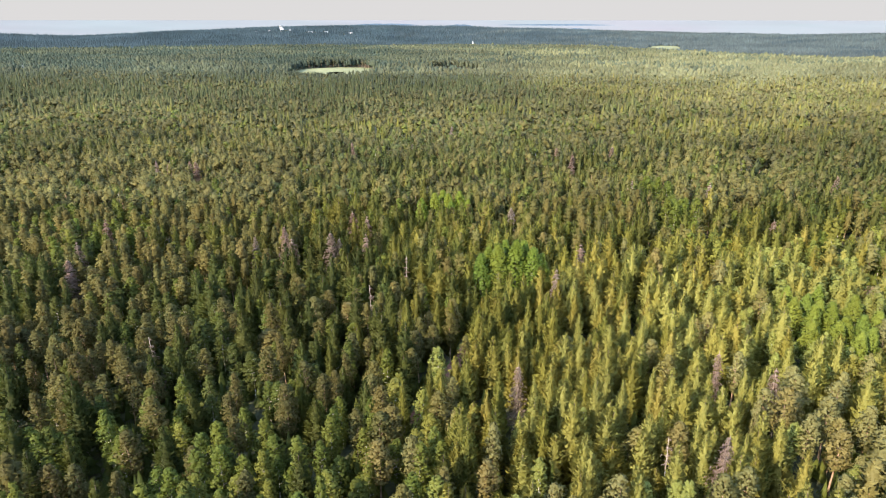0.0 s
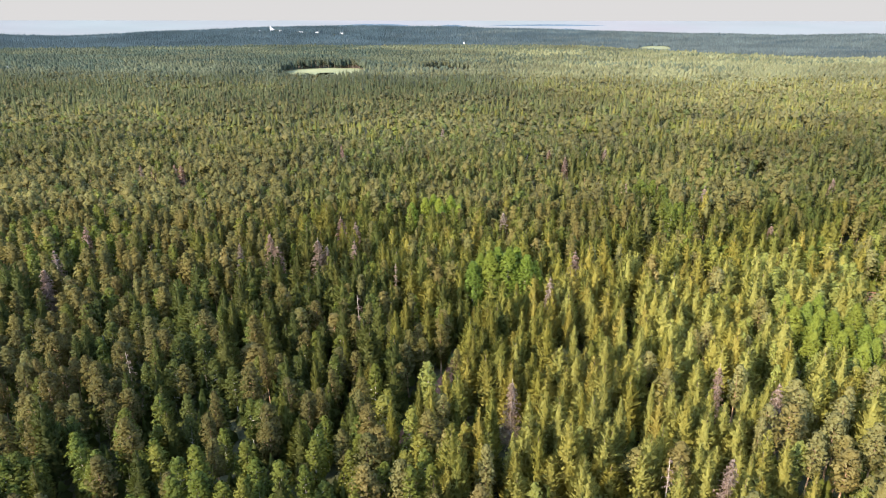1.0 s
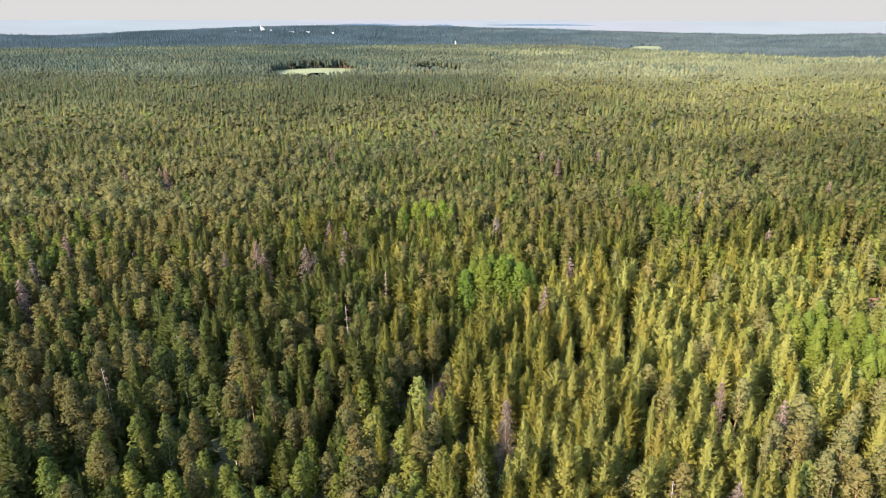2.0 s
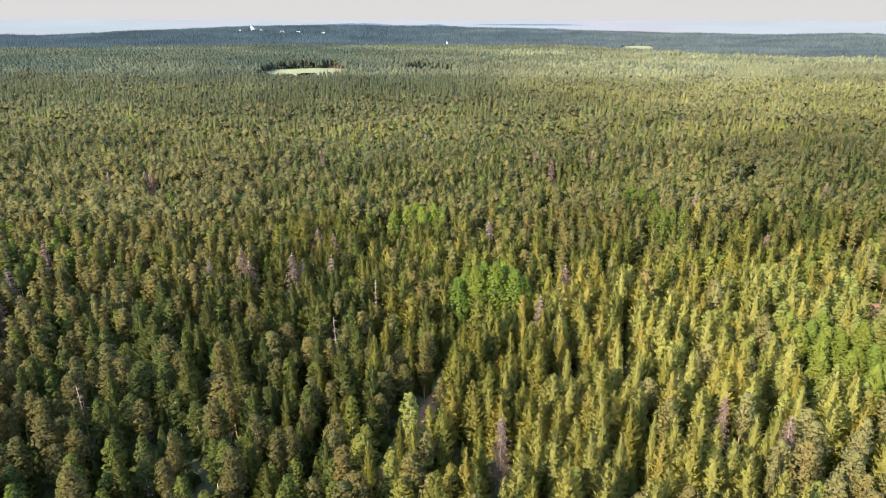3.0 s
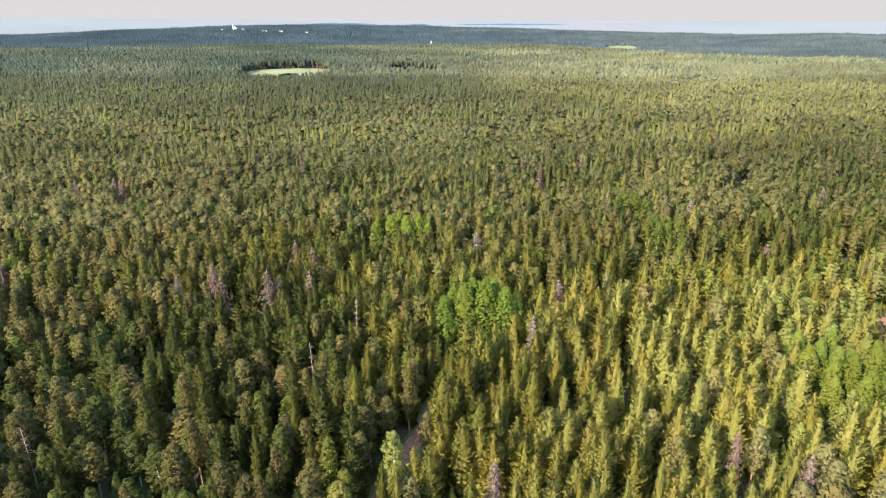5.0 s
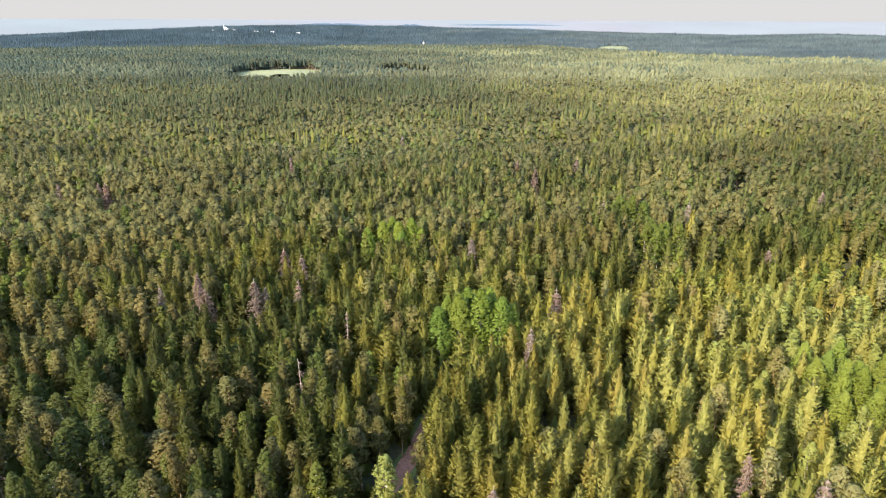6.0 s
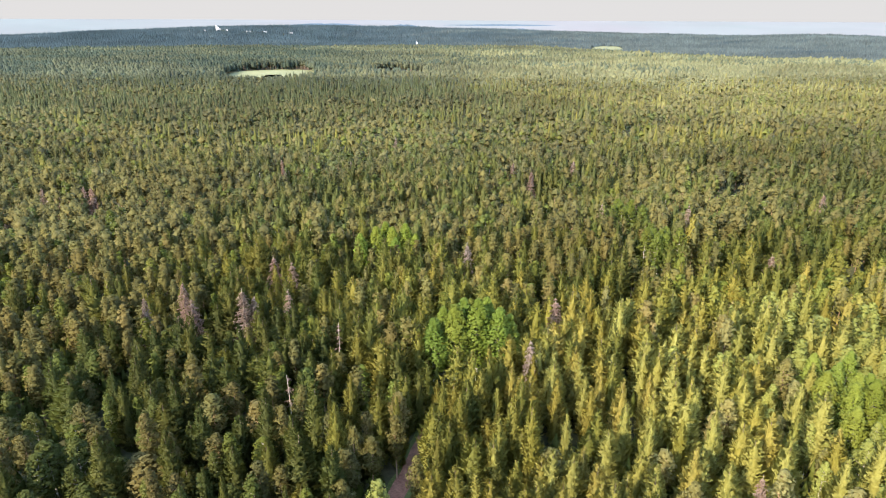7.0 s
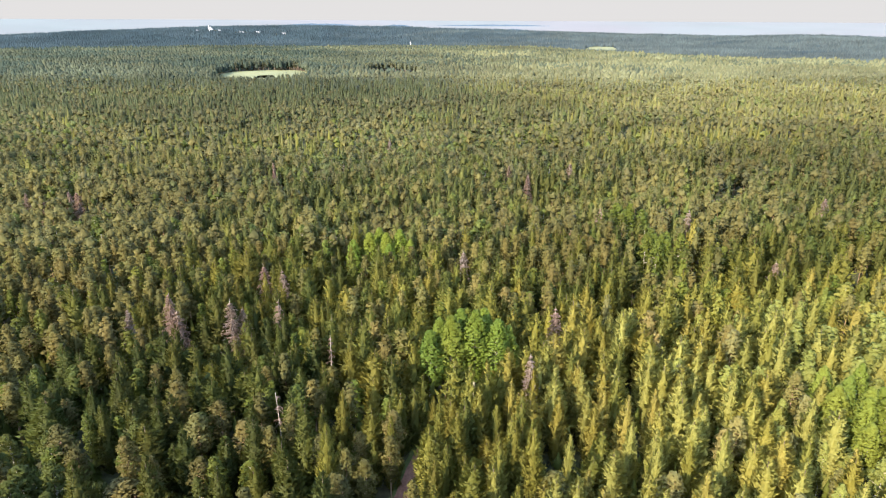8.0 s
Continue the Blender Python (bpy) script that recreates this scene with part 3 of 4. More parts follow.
def scatter(y0, y1, cell, rng, left=0.74, right=0.88, margin=34, jitter=0.5, sight_line=True):
    """Feet of trees on a jittered grid within the strip that the walk looks over."""
    ys = np.arange(y0, y1, cell)
    xs = np.arange(-left * y1 - margin, right * y1 + margin, cell)
    x, y = np.meshgrid(xs, ys)
    x = x + cell * (0.5 * (np.arange(len(ys))[:, None] % 2) + rng.uniform(-jitter, jitter, x.shape))
    y = y + cell * rng.uniform(-jitter, jitter, y.shape)
    x, y = x.ravel(), y.ravel()
    keep = (x > -left * y - margin) & (x < right * y + margin)
    keep &= ~in_meadow(x, y)
    if y1 > 900:
        for cx, cy, room in CLEARINGS:
            keep &= np.hypot(x - cx, y - cy) > room
    keep &= (stand_noise(x, y, 9.0, 5.0) + rng.uniform(-0.25, 0.25, len(x))) > 0.16
    keep &= (stand_noise(x, y, 17.0, 1.9) + rng.uniform(-0.15, 0.15, len(x)) > 0.15) | (y < 290)
    x, y = x[keep], y[keep]
    if y0 < 460:
        gap = np.min(np.hypot(x[:, None] - ROAD_XY[None, :, 0], y[:, None] - ROAD_XY[None, :, 1]), 1)
        room = np.where((y > 146) & (y < 172), 2.6, 1.85)
        # trees left out along the camera's sight line, so that the track shows
        off = (x - 1.9) / (y - 52 + 1e-6)
        reach = np.interp(off, (0.0, 0.011, 0.029, 0.053, 0.078), (150, 155, 160, 169, 176))
        fine = gap > room
        if sight_line:
            fine &= ~((off > -0.016) & (off < 0.070) & (y < reach) & (y > 52 + 0.85 * (reach - 52)))
        x, y = x[fine], y[fine]
    return x, y


# ---- singled-out trees ----
# each: x, y, height, crown radius
ASPENS = [
    (10.8, 189.0, 19.5, 4.4), (16.0, 190.0, 22.5, 5.0), (22.0, 190.5, 23.5, 5.2), (27.5, 189.5, 21.5, 4.8), (30.5, 191.5, 18.5, 3.8), (19.0, 195.0, 22.0, 4.6), (25.0, 195.0, 22.0, 4.4), (13.5, 194.0, 20.0, 4.2),
    (-11.0, 266.0, 16.5, 4.0), (-5.5, 269.5, 18.0, 4.4), (0.5, 268.0, 18.0, 4.2), (5.5, 270.5, 18.5, 4.4), (-2.0, 275.0, 18.0, 4.2), (1.5, 263.0, 15.5, 3.8), (9.0, 266.0, 16.0, 3.6)]
DEAD_SPRUCES = [
    (-57.5, 213.5, 20.5, 2.8), (-53.8, 207.5, 18.0, 3.2), (-40.2, 208.0, 20.5, 3.0), (-37.6, 209.5, 17.5, 2.6), (-28.3, 210.0, 19.0, 2.3), (-36.5, 236.0, 19.5, 2.9),
    (-67.0, 210.0, 18.0, 2.1), (32.2, 174.5, 20.0, 2.3), (15.6, 121.8, 18.6, 2.2), (50.8, 96.5, 18.6, 2.4), (70.8, 120.3, 18.5, 2.3), (61.6, 127.8, 18.6, 1.9),
    (187.0, 300.0, 18.0, 3.1), (45.0, 202.0, 18.0, 2.7)]
GREY_SPRUCES = [
    (-136.3, 339.5, 17.5, 2.6), (-157.6, 339.3, 17.5, 2.6), (-130.3, 231.1, 17.5, 2.6), (-120.8, 188.6, 17.5, 2.6), (-56.0, 377.2, 17.5, 2.6), (86.8, 293.8, 17.5, 2.6),
    (26.0, 249.2, 17.5, 2.6), (65.0, 378.0, 17.5, 2.6), (-126.8, 205.0, 17.5, 2.6), (-148.8, 333.9, 17.5, 2.6), (-139.8, 340.1, 17.5, 2.6), (-21.8, 389.4, 17.5, 2.6),
    (3.2, 465.2, 17.5, 2.6), (70.7, 357.2, 17.5, 2.6), (121.9, 289.3, 17.5, 2.6), (124.2, 231.9, 17.5, 2.6), (-59.4, 394.6, 17.5, 2.6), (-31.0, 235.9, 17.5, 2.6),
    (99.0, 381.8, 17.5, 2.6)]
SNAGS = [
    (41.8, 100.2, 15.6, 1.8), (-21.7, 166.5, 18.0, 1.9), (-13.2, 191.8, 17.5, 1.7), (-73.5, 140.5, 14.8, 1.7)]
LONE_PINES = [
    (-46.2, 147.5, 13.5, 5.3), (-27.5, 161.5, 15.2, 4.9), (45.0, 104.0, 16.5, 3.0)]
LONE_SPRUCES = [
    (1.8, 128.5, 16.5, 2.3), (42.6, 160.4, 15.5, 2.1), (45.6, 163.6, 16.5, 2.3), (48.9, 143.9, 18.5, 2.0), (42.2, 171.9, 19.5, 2.2), (10.4, 170.6, 12.6, 1.2), (-4.6, 153.5, 11.0, 1.9), (-8.6, 156.0, 13.0, 2.1), (-2.4, 157.8, 12.0, 1.9), (-26.5, 197.5, 18.2, 2.0)]
SPRUCES_WEST = [
    (-76.8, 195.3, 16.3, 4.0), (-71.7, 198.3, 16.9, 3.2), (-69.6, 171.4, 16.2, 3.9), (-67.3, 141.9, 17.5, 2.2), (-67.2, 126.9, 17.4, 2.0), (-63.1, 131.6, 16.4, 2.5),
    (-60.6, 172.0, 17.6, 2.4), (-59.4, 194.2, 17.0, 3.0), (-57.8, 178.1, 17.2, 2.5), (-47.3, 170.0, 16.2, 2.9), (-46.0, 160.6, 16.5, 3.5), (-34.3, 133.3, 17.7, 1.7),
    (-31.8, 137.6, 17.3, 1.7), (-28.2, 135.4, 17.4, 1.7), (-18.6, 177.0, 17.5, 2.8), (-12.4, 162.7, 16.8, 1.8), (-9.3, 115.5, 17.8, 1.4), (-8.9, 168.7, 16.2, 2.1),
    (-8.1, 187.3, 17.0, 2.7), (-3.8, 123.2, 17.6, 1.5), (-1.3, 121.7, 16.9, 1.3), (1.0, 164.6, 16.9, 1.9)]
SPRUCES_MIDDLE = [
    (3.8, 167.5, 12.0, 1.2), (4.5, 127.3, 17.5, 2.0), (8.4, 115.2, 16.2, 1.6), (11.1, 147.8, 17.5, 2.1), (11.2, 119.2, 17.7, 1.9), (18.8, 119.3, 16.8, 1.7),
    (20.8, 149.8, 17.9, 2.4), (22.5, 120.5, 17.0, 1.9), (25.5, 174.9, 16.0, 2.3), (27.2, 125.4, 16.3, 2.0), (28.6, 165.6, 16.6, 2.4), (29.9, 119.7, 17.4, 1.7),
    (32.8, 173.3, 16.6, 2.3), (33.9, 148.0, 17.9, 2.0), (35.4, 161.8, 17.3, 1.9), (35.5, 123.0, 16.6, 2.2), (37.1, 116.5, 17.7, 1.7), (41.0, 144.2, 16.8, 3.1),
    (42.9, 171.2, 17.4, 3.1), (44.1, 128.0, 16.6, 2.6), (45.3, 122.5, 17.2, 1.6), (45.9, 185.8, 16.4, 2.0)]
SPRUCES_EAST = [
    (46.4, 150.4, 17.9, 1.7), (50.0, 123.5, 16.4, 2.3), (50.2, 168.5, 17.3, 2.3), (50.9, 147.5, 16.6, 1.7), (54.7, 115.2, 16.4, 2.0), (55.8, 145.5, 17.2, 2.5),
    (56.9, 114.1, 17.8, 2.0), (59.2, 133.4, 16.4, 2.5), (59.7, 174.9, 16.6, 2.5), (60.3, 159.1, 17.8, 3.1), (63.2, 155.2, 17.5, 2.0), (64.7, 117.3, 17.5, 1.6),
    (65.3, 122.2, 17.5, 2.2), (67.5, 144.4, 17.3, 2.9), (67.7, 140.1, 16.9, 2.6), (70.3, 123.4, 17.1, 2.0), (80.3, 182.4, 16.1, 2.7), (87.0, 182.2, 17.4, 2.6),
    (95.6, 166.0, 16.2, 2.6), (101.0, 188.5, 16.7, 3.6), (120.2, 188.9, 16.6, 3.1)]
PINES = [
    (-12.3, 154.8, 16.2, 2.2), (-5.0, 157.0, 14.8, 2.1), (-7.2, 149.5, 16.4, 2.2), (0.9, 153.8, 15.7, 2.4), (-37.5, 164.0, 15.7, 3.6), (-33.9, 167.5, 16.4, 2.7),
    (65.1, 150.7, 16.1, 2.4), (69.8, 154.0, 16.1, 2.8), (40.4, 191.1, 14.6, 2.3), (-47.1, 183.0, 15.2, 2.5), (-27.3, 183.7, 14.7, 2.2), (-91.4, 200.6, 14.9, 3.0),
    (-91.9, 208.3, 14.9, 3.1), (68.0, 131.5, 16.7, 2.6)]
BIRCHES = [
    (-60.9, 168.9, 13.6, 2.4), (-50.1, 160.8, 14.0, 2.8), (-65.1, 151.9, 14.7, 3.8), (-59.8, 152.0, 14.9, 3.1), (-61.7, 138.2, 14.4, 3.3), (-53.2, 140.4, 13.4, 3.1),
    (-48.0, 125.6, 14.1, 3.0), (-64.2, 118.2, 14.4, 3.0), (-51.0, 117.8, 13.1, 2.3), (-49.5, 158.2, 14.4, 2.6)]
SINGLE = [(name, *tree) for name, trees in (
    ("aspen", ASPENS), ("dead", DEAD_SPRUCES + GREY_SPRUCES), ("snag", SNAGS), ("pine", LONE_PINES + PINES), ("birch", BIRCHES),
    ("spruce", LONE_SPRUCES + SPRUCES_WEST + SPRUCES_MIDDLE + SPRUCES_EAST)) for tree in trees]
rng = np.random.default_rng(7)
SINGLE += [("birch", -112.5, 301.0, 17.5, 4.0)]
SINGLE += [("aspen", 105 + 12 * math.cos(k * 2.4) * math.sqrt(k / 16), 158 + 16 * math.sin(k * 2.4) * math.sqrt(k / 16), rng.uniform(14.5, 17.5), rng.uniform(3.0, 3.8)) for k in range(16)]
for gx, gy in ((97, 293), (98, 259)):
    SINGLE += [("birch", gx + 8.5 * math.cos(k * 2.4) * math.sqrt(k / 8), gy + 6.5 * math.sin(k * 2.4) * math.sqrt(k / 8), rng.uniform(17.5, 19.5), rng.uniform(3.4, 4.2)) for k in range(8)]
SINGLE_XY = np.array([(s[1], s[2]) for s in SINGLE])
SINGLE_R = np.array([s[4] for s in SINGLE])


def clear_of_single(x, y):
    gap = np.hypot(x[:, None] - SINGLE_XY[None, :, 0], y[:, None] - SINGLE_XY[None, :, 1])
    clear = np.all(gap > 0.65 * SINGLE_R[None] + 1.7, 1)
    # trees left out before the broadleaf groves, to fit the camera's view of them
    for gx, gy, wide, deep in ((20.5, 187.0, 11.5, 7.2), (-1.0, 262.5, 10.0, 6.0)):
        clear &= ((x - gx) / wide) ** 2 + ((y - gy) / deep) ** 2 > 1
    return clear


# ---- tree things ----
LABELS = {
    "spruce": ("narrow pointed green spruce in dense forest", "spruce_tree"),
    "pine": ("tall pine with rounded olive crown in dense forest", "pine_tree"),
    "birch": ("leafy green birch with a slender white trunk", "birch_tree"),
    "aspen": ("bright fresh-green broadleaf tree above darker conifers", "aspen_tree"),
    "dead": ("dead spruce with bare pinkish-grey branches", "dead_tree"),
    "snag": ("bleached bare snag with few broken branches", "snag_tree"),
}


def tree_parts(kind, rng, detail=2):
    """Trunk and crown of a tree 17 m high: (verts, faces) each."""
    h = 17.0
    if detail == 0:
        trunk = stem(h * 0.85, 0.15, 0.05, 3, 0.2, rng)
        if kind == "spruce":
            return trunk, spruce_crown(rng, h, rng.uniform(1.9, 2.4), 54, 4, 1.75, rng.uniform(0.08, 0.2), rng.uniform(0.7, 0.9), rng.uniform(0.45, 0.75), 0.55)
        if kind == "pine":
            return trunk, lobed_crown(rng, h, rng.uniform(0.28, 0.42), rng.uniform(1.75, 2.2), 5, 130, 0.42, 0.46)
        return trunk, lobed_crown(rng, h, rng.uniform(0.2, 0.3), rng.uniform(1.75, 2.2), 6, 132, 0.42, 0.42)
    if kind == "spruce":
        n = {2: (290, 9, 1.0), 1: (155, 6, 1.3)}[detail]
        return stem(h * 0.97, 0.17, rng=rng, bend=0.15, sides=6 if detail == 2 else 3), spruce_crown(rng, h, rng.uniform(2.0, 2.4), *n, rng.uniform(0.05, 0.18), rng.uniform(0.68, 0.95), rng.uniform(0.5, 0.8), 0.45)
    if kind == "pine":
        k = {2: (38, 36, 0.25), 1: (20, 24, 0.36)}[detail]
        low = rng.uniform(0.32, 0.48)
        v, f, n3, centres = clump_crown(rng, h, low, rng.uniform(1.25, 1.65), k[0], k[1], k[2], {2: 0.78, 1: 0.9}[detail], 0.3, 0.8)
    elif kind == "birch":
        k = {2: (48, 32, 0.25), 1: (24, 22, 0.38)}[detail]
        low = rng.uniform(0.2, 0.32)
        v, f, n3, centres = clump_crown(rng, h, low, rng.uniform(1.3, 1.7), k[0], k[1], k[2], {2: 0.72, 1: 0.85}[detail], 0.15, 1.1)
    elif kind == "aspen":
        k = (130, 36, 0.21)
        low = rng.uniform(0.2, 0.27)
        v, f, n3, centres = clump_crown(rng, h, low, 1.65, k[0], k[1], k[2], 0.50, 0.1, 1.7)
    elif kind == "dead":
        return stem(h, 0.17, rng=rng, bend=0.2), bare_branches(rng, h, 3.5, 24, 8)
    else:
        return stem(h, 0.20, 0.07, rng=rng, bend=0.5), bare_branches(rng, h, 1.8, 5, 4, 0.55)
    if detail < 2:
        v, f, n3 = joined([(v, f, n3), lifted(blob_tree(rng, h * (1 - low) * 0.86, 1.0, 5, 1), h * low)])
    wood = [stem(h * 0.9, 0.10 if kind == "birch" else 0.16, 0.03, rng=rng, bend=0.3, sides=6 if detail == 2 else 3)]
    if detail == 2:
        for c in centres[::2]:
            wood.append(limb((0, 0, max(c[2] - np.hypot(c[0], c[1]) * 0.6, h * 0.2)), c, 0.07))
    return joined(wood), (v, f, n3)


def lifted(shape, z):
    return shape[0] + (0, 0, z), shape[1], shape[2]


MODELS = {}


def models(kind, count):
    """The first tree of each shape of a kind, with its parts."""
    if kind not in MODELS:
        made = []
        for i in range(count):
            rng = np.random.default_rng(100 * len(MODELS) + i)
            trunk, crown = tree_parts(kind, rng)
            leaf, bark = LEAF["dead" if kind == "snag" else kind], BARK["dead" if kind == "snag" else kind]
            made.append((mesh_of("trunk", trunk[0], trunk[1], bark, normals=trunk[2]), mesh_of("bare_crown" if kind in ("dead", "snag") else "crown", crown[0], crown[1], leaf, normals=crown[2])))
        MODELS[kind] = made
    return MODELS[kind]


def plant(kind, i, x, y, h, r, turn, tone, lean=(0.0, 0.0), group=""):
    """One tree as a thing of its own: trunk and crown under an empty at its foot."""
    label, name = LABELS[kind]
    trunk, crown = models(kind, 7 if kind == "spruce" else 5 if kind in ("pine", "birch") else 3)[i % len(MODELS[kind])]
    foot = new(name)
    foot.empty_display_size = 0.5
    wide = r / 2.2
    foot.matrix_basis = pose(x, y, float(land(x, y)), lean[0], lean[1], turn) @ Matrix.Diagonal((wide, wide, h / 17.0, 1))
    tagged(foot, label, "tree", group or name.replace("_tree", " trees of the forest"))
    part("trunk", trunk, None, foot)
    part(crown.name.split(".")[0], crown, None, foot).color = (tone, tone, tone, 1)
    return foot


def grown(kind, n, rng, x=None, y=None):
    """Heights and crown radii for n trees of a kind (0 spruce, 1 pine, 2 birch)."""
    h = np.select([kind == 0, kind == 1], [rng.normal(16.8, 2.0 if x is None else 1.5, n), rng.normal(16.0, 1.5, n)], rng.normal(14.8, 1.6, n)).clip(9, 21.5)
    h = np.where((kind == 2), h * 0.93, h)
    if x is not None:   # older and younger stands further off
        h = h * (0.86 + 0.28 * stand_noise(x, y, 23, 0.9))
    r = np.select([kind == 0, kind == 1], [rng.normal(2.5, 0.4, n), rng.normal(2.6, 0.4, n)], rng.normal(2.9, 0.45, n)) * (0.6 + 0.4 * h / 16)
    return h, r


def tones(x, y, kind, rng):
    """Where in its kind's range of greens each tree lies: sun to the east and shade to the west are put into the tint.
    """
    # fresh paints in the sunlight on the right, deep the shade on the left
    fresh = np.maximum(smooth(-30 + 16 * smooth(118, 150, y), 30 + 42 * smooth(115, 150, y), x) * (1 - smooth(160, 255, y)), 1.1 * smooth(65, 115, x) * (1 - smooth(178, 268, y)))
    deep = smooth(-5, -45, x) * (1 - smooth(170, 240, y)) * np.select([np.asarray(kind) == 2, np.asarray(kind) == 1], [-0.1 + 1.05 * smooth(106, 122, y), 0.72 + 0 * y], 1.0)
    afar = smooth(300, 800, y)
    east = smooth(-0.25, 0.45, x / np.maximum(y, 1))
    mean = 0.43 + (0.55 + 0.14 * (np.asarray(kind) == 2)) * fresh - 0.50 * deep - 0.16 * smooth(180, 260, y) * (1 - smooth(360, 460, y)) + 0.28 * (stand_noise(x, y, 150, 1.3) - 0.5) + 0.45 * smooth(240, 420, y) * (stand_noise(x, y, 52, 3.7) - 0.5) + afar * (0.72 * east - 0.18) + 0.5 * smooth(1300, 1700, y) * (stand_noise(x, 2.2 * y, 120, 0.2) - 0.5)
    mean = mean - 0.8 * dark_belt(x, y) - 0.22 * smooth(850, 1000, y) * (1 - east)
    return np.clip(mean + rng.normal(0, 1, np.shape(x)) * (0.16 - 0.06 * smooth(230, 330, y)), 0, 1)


def stand(name, label, kind_name, x, y, h, r, shapes, rng, bark=None, foliage_key=None):
    """Many trees joined into one object of kind stuff."""
    if not len(x):
        return
    z = land(x, y)
    turn = rng.uniform(0, 2 * math.pi, len(x))
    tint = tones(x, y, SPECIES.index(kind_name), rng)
    vs, fs, ns, ts, ms, base = [], [], [], [], [], 0
    which = rng.integers(0, len(shapes), len(x))
    for k, (trunk, crown, ref_r) in enumerate(shapes):
        pick = np.where(which == k)[0]
        if not len(pick):
            continue
        for slot, piece in ((0, crown), (1, trunk)):
            if piece is None:
                continue
            v, f = np.asarray(piece[0], float), np.asarray(piece[1])
            c, s = np.cos(turn[pick])[:, None], np.sin(turn[pick])[:, None]
            k_r, k_h = (r[pick] / ref_r)[:, None], (h[pick] / 17.0)[:, None]
            vx, vy, vz = v[None, :, 0] * k_r, v[None, :, 1] * k_r, v[None, :, 2] * k_h
            world_v = np.stack([vx * c - vy * s + x[pick][:, None], vx * s + vy * c + y[pick][:, None], vz + z[pick][:, None]], -1)
            vs.append(world_v.reshape(-1, 3))
            m = np.asarray(piece[2], float)
            ns.append(np.stack([m[None, :, 0] * c - m[None, :, 1] * s, m[None, :, 0] * s + m[None, :, 1] * c, np.repeat(m[None, :, 2], len(pick), 0)], -1).reshape(-1, 3))
            fs.append((f[None] + (np.arange(len(pick)) * len(v))[:, None, None]).reshape(-1, 3) + base)
            ts.append(np.repeat(tint[pick], len(v)))
            ms.append(np.full(len(pick) * len(f), slot, np.int32))
            base += len(pick) * len(v)
    key = foliage_key or kind_name
    me = mesh_of(name, np.concatenate(vs), np.concatenate(fs), [LEAF_JOINED[key], BARK[bark or kind_name]], np.concatenate(ts), np.concatenate(ns))
    me.polygons.foreach_set("material_index", np.concatenate(ms))
    tagged(new(name, me), label, "trees", kind="stuff")


# nearest strip: single trees
rng = np.random.default_rng(11)
for i, (kind, x, y, h, r) in enumerate(SINGLE):
    # aspens of the right-hand copse: higher tint stands in for stronger light
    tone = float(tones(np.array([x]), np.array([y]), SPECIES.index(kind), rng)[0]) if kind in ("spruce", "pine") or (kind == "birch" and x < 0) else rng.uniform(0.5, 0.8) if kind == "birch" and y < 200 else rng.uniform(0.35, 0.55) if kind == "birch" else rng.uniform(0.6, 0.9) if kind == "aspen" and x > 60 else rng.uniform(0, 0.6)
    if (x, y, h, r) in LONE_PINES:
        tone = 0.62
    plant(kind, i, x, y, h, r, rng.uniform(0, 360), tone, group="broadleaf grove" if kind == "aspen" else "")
NEAR, MID, FARTHER, FAR = 170.0, 275.0, 460.0, 1000.0
x, y = scatter(76, NEAR, 5.0, rng, margin=26)
keep = clear_of_single(x, y)
x, y = x[keep], y[keep]
kind = kinds(x, y, rng)
h, r = grown(kind, len(x), rng)
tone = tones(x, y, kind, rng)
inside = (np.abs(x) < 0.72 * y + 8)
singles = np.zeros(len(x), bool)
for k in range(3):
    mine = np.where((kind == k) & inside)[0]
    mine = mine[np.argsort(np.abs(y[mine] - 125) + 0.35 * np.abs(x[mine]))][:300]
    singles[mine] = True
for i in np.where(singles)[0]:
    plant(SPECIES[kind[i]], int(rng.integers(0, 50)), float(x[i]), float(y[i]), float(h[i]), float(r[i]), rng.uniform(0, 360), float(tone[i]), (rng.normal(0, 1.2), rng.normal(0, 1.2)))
WORDS = {"spruce": "dense stand of pointed green spruces", "pine": "stand of round-crowned olive pines", "birch": "leafy light green birch stand"}


def shapes_for(name, detail, count, seed):
    out = []
    for i in range(count):
        r2 = np.random.default_rng(seed + i)
        trunk, crown = tree_parts(name, r2, detail)
        out.append((trunk, crown, 2.2))
    return out


def strip(x, y, kind, detail, count, rng, wide=1.0, ground=""):
    h, r = grown(kind, len(x), rng, *((x, y) if ground else (None, None)))
    r = r * wide
    for k, name in enumerate(SPECIES):
        m = kind == k
        stand(name + "_stand", WORDS[name], name, x[m], y[m], h[m], r[m], shapes_for(name, detail, count, 900 + 40 * detail + 7 * k), rng, foliage_key=name + ground)


strip(x[~singles], y[~singles], kind[~singles], 1, 6, rng, 1.06)
x, y = scatter(NEAR, MID, 5.2, rng, margin=22)
keep = clear_of_single(x, y)
x, y = x[keep], y[keep]
strip(x, y, kinds(x, y, rng), 1, 8, rng, 1.06)
x, y = scatter(MID, FARTHER, 5.0, rng, margin=22)
keep = clear_of_single(x, y)
x, y = x[keep], y[keep]
# the tone with more haze in its colour grows commoner with distance
hazier = rng.uniform(size=len(x)) < 0.75 * smooth(330, 460, y)
for some, ground in ((~hazier, "_upland"), (hazier, "_middle")):
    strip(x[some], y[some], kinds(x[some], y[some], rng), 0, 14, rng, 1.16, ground)


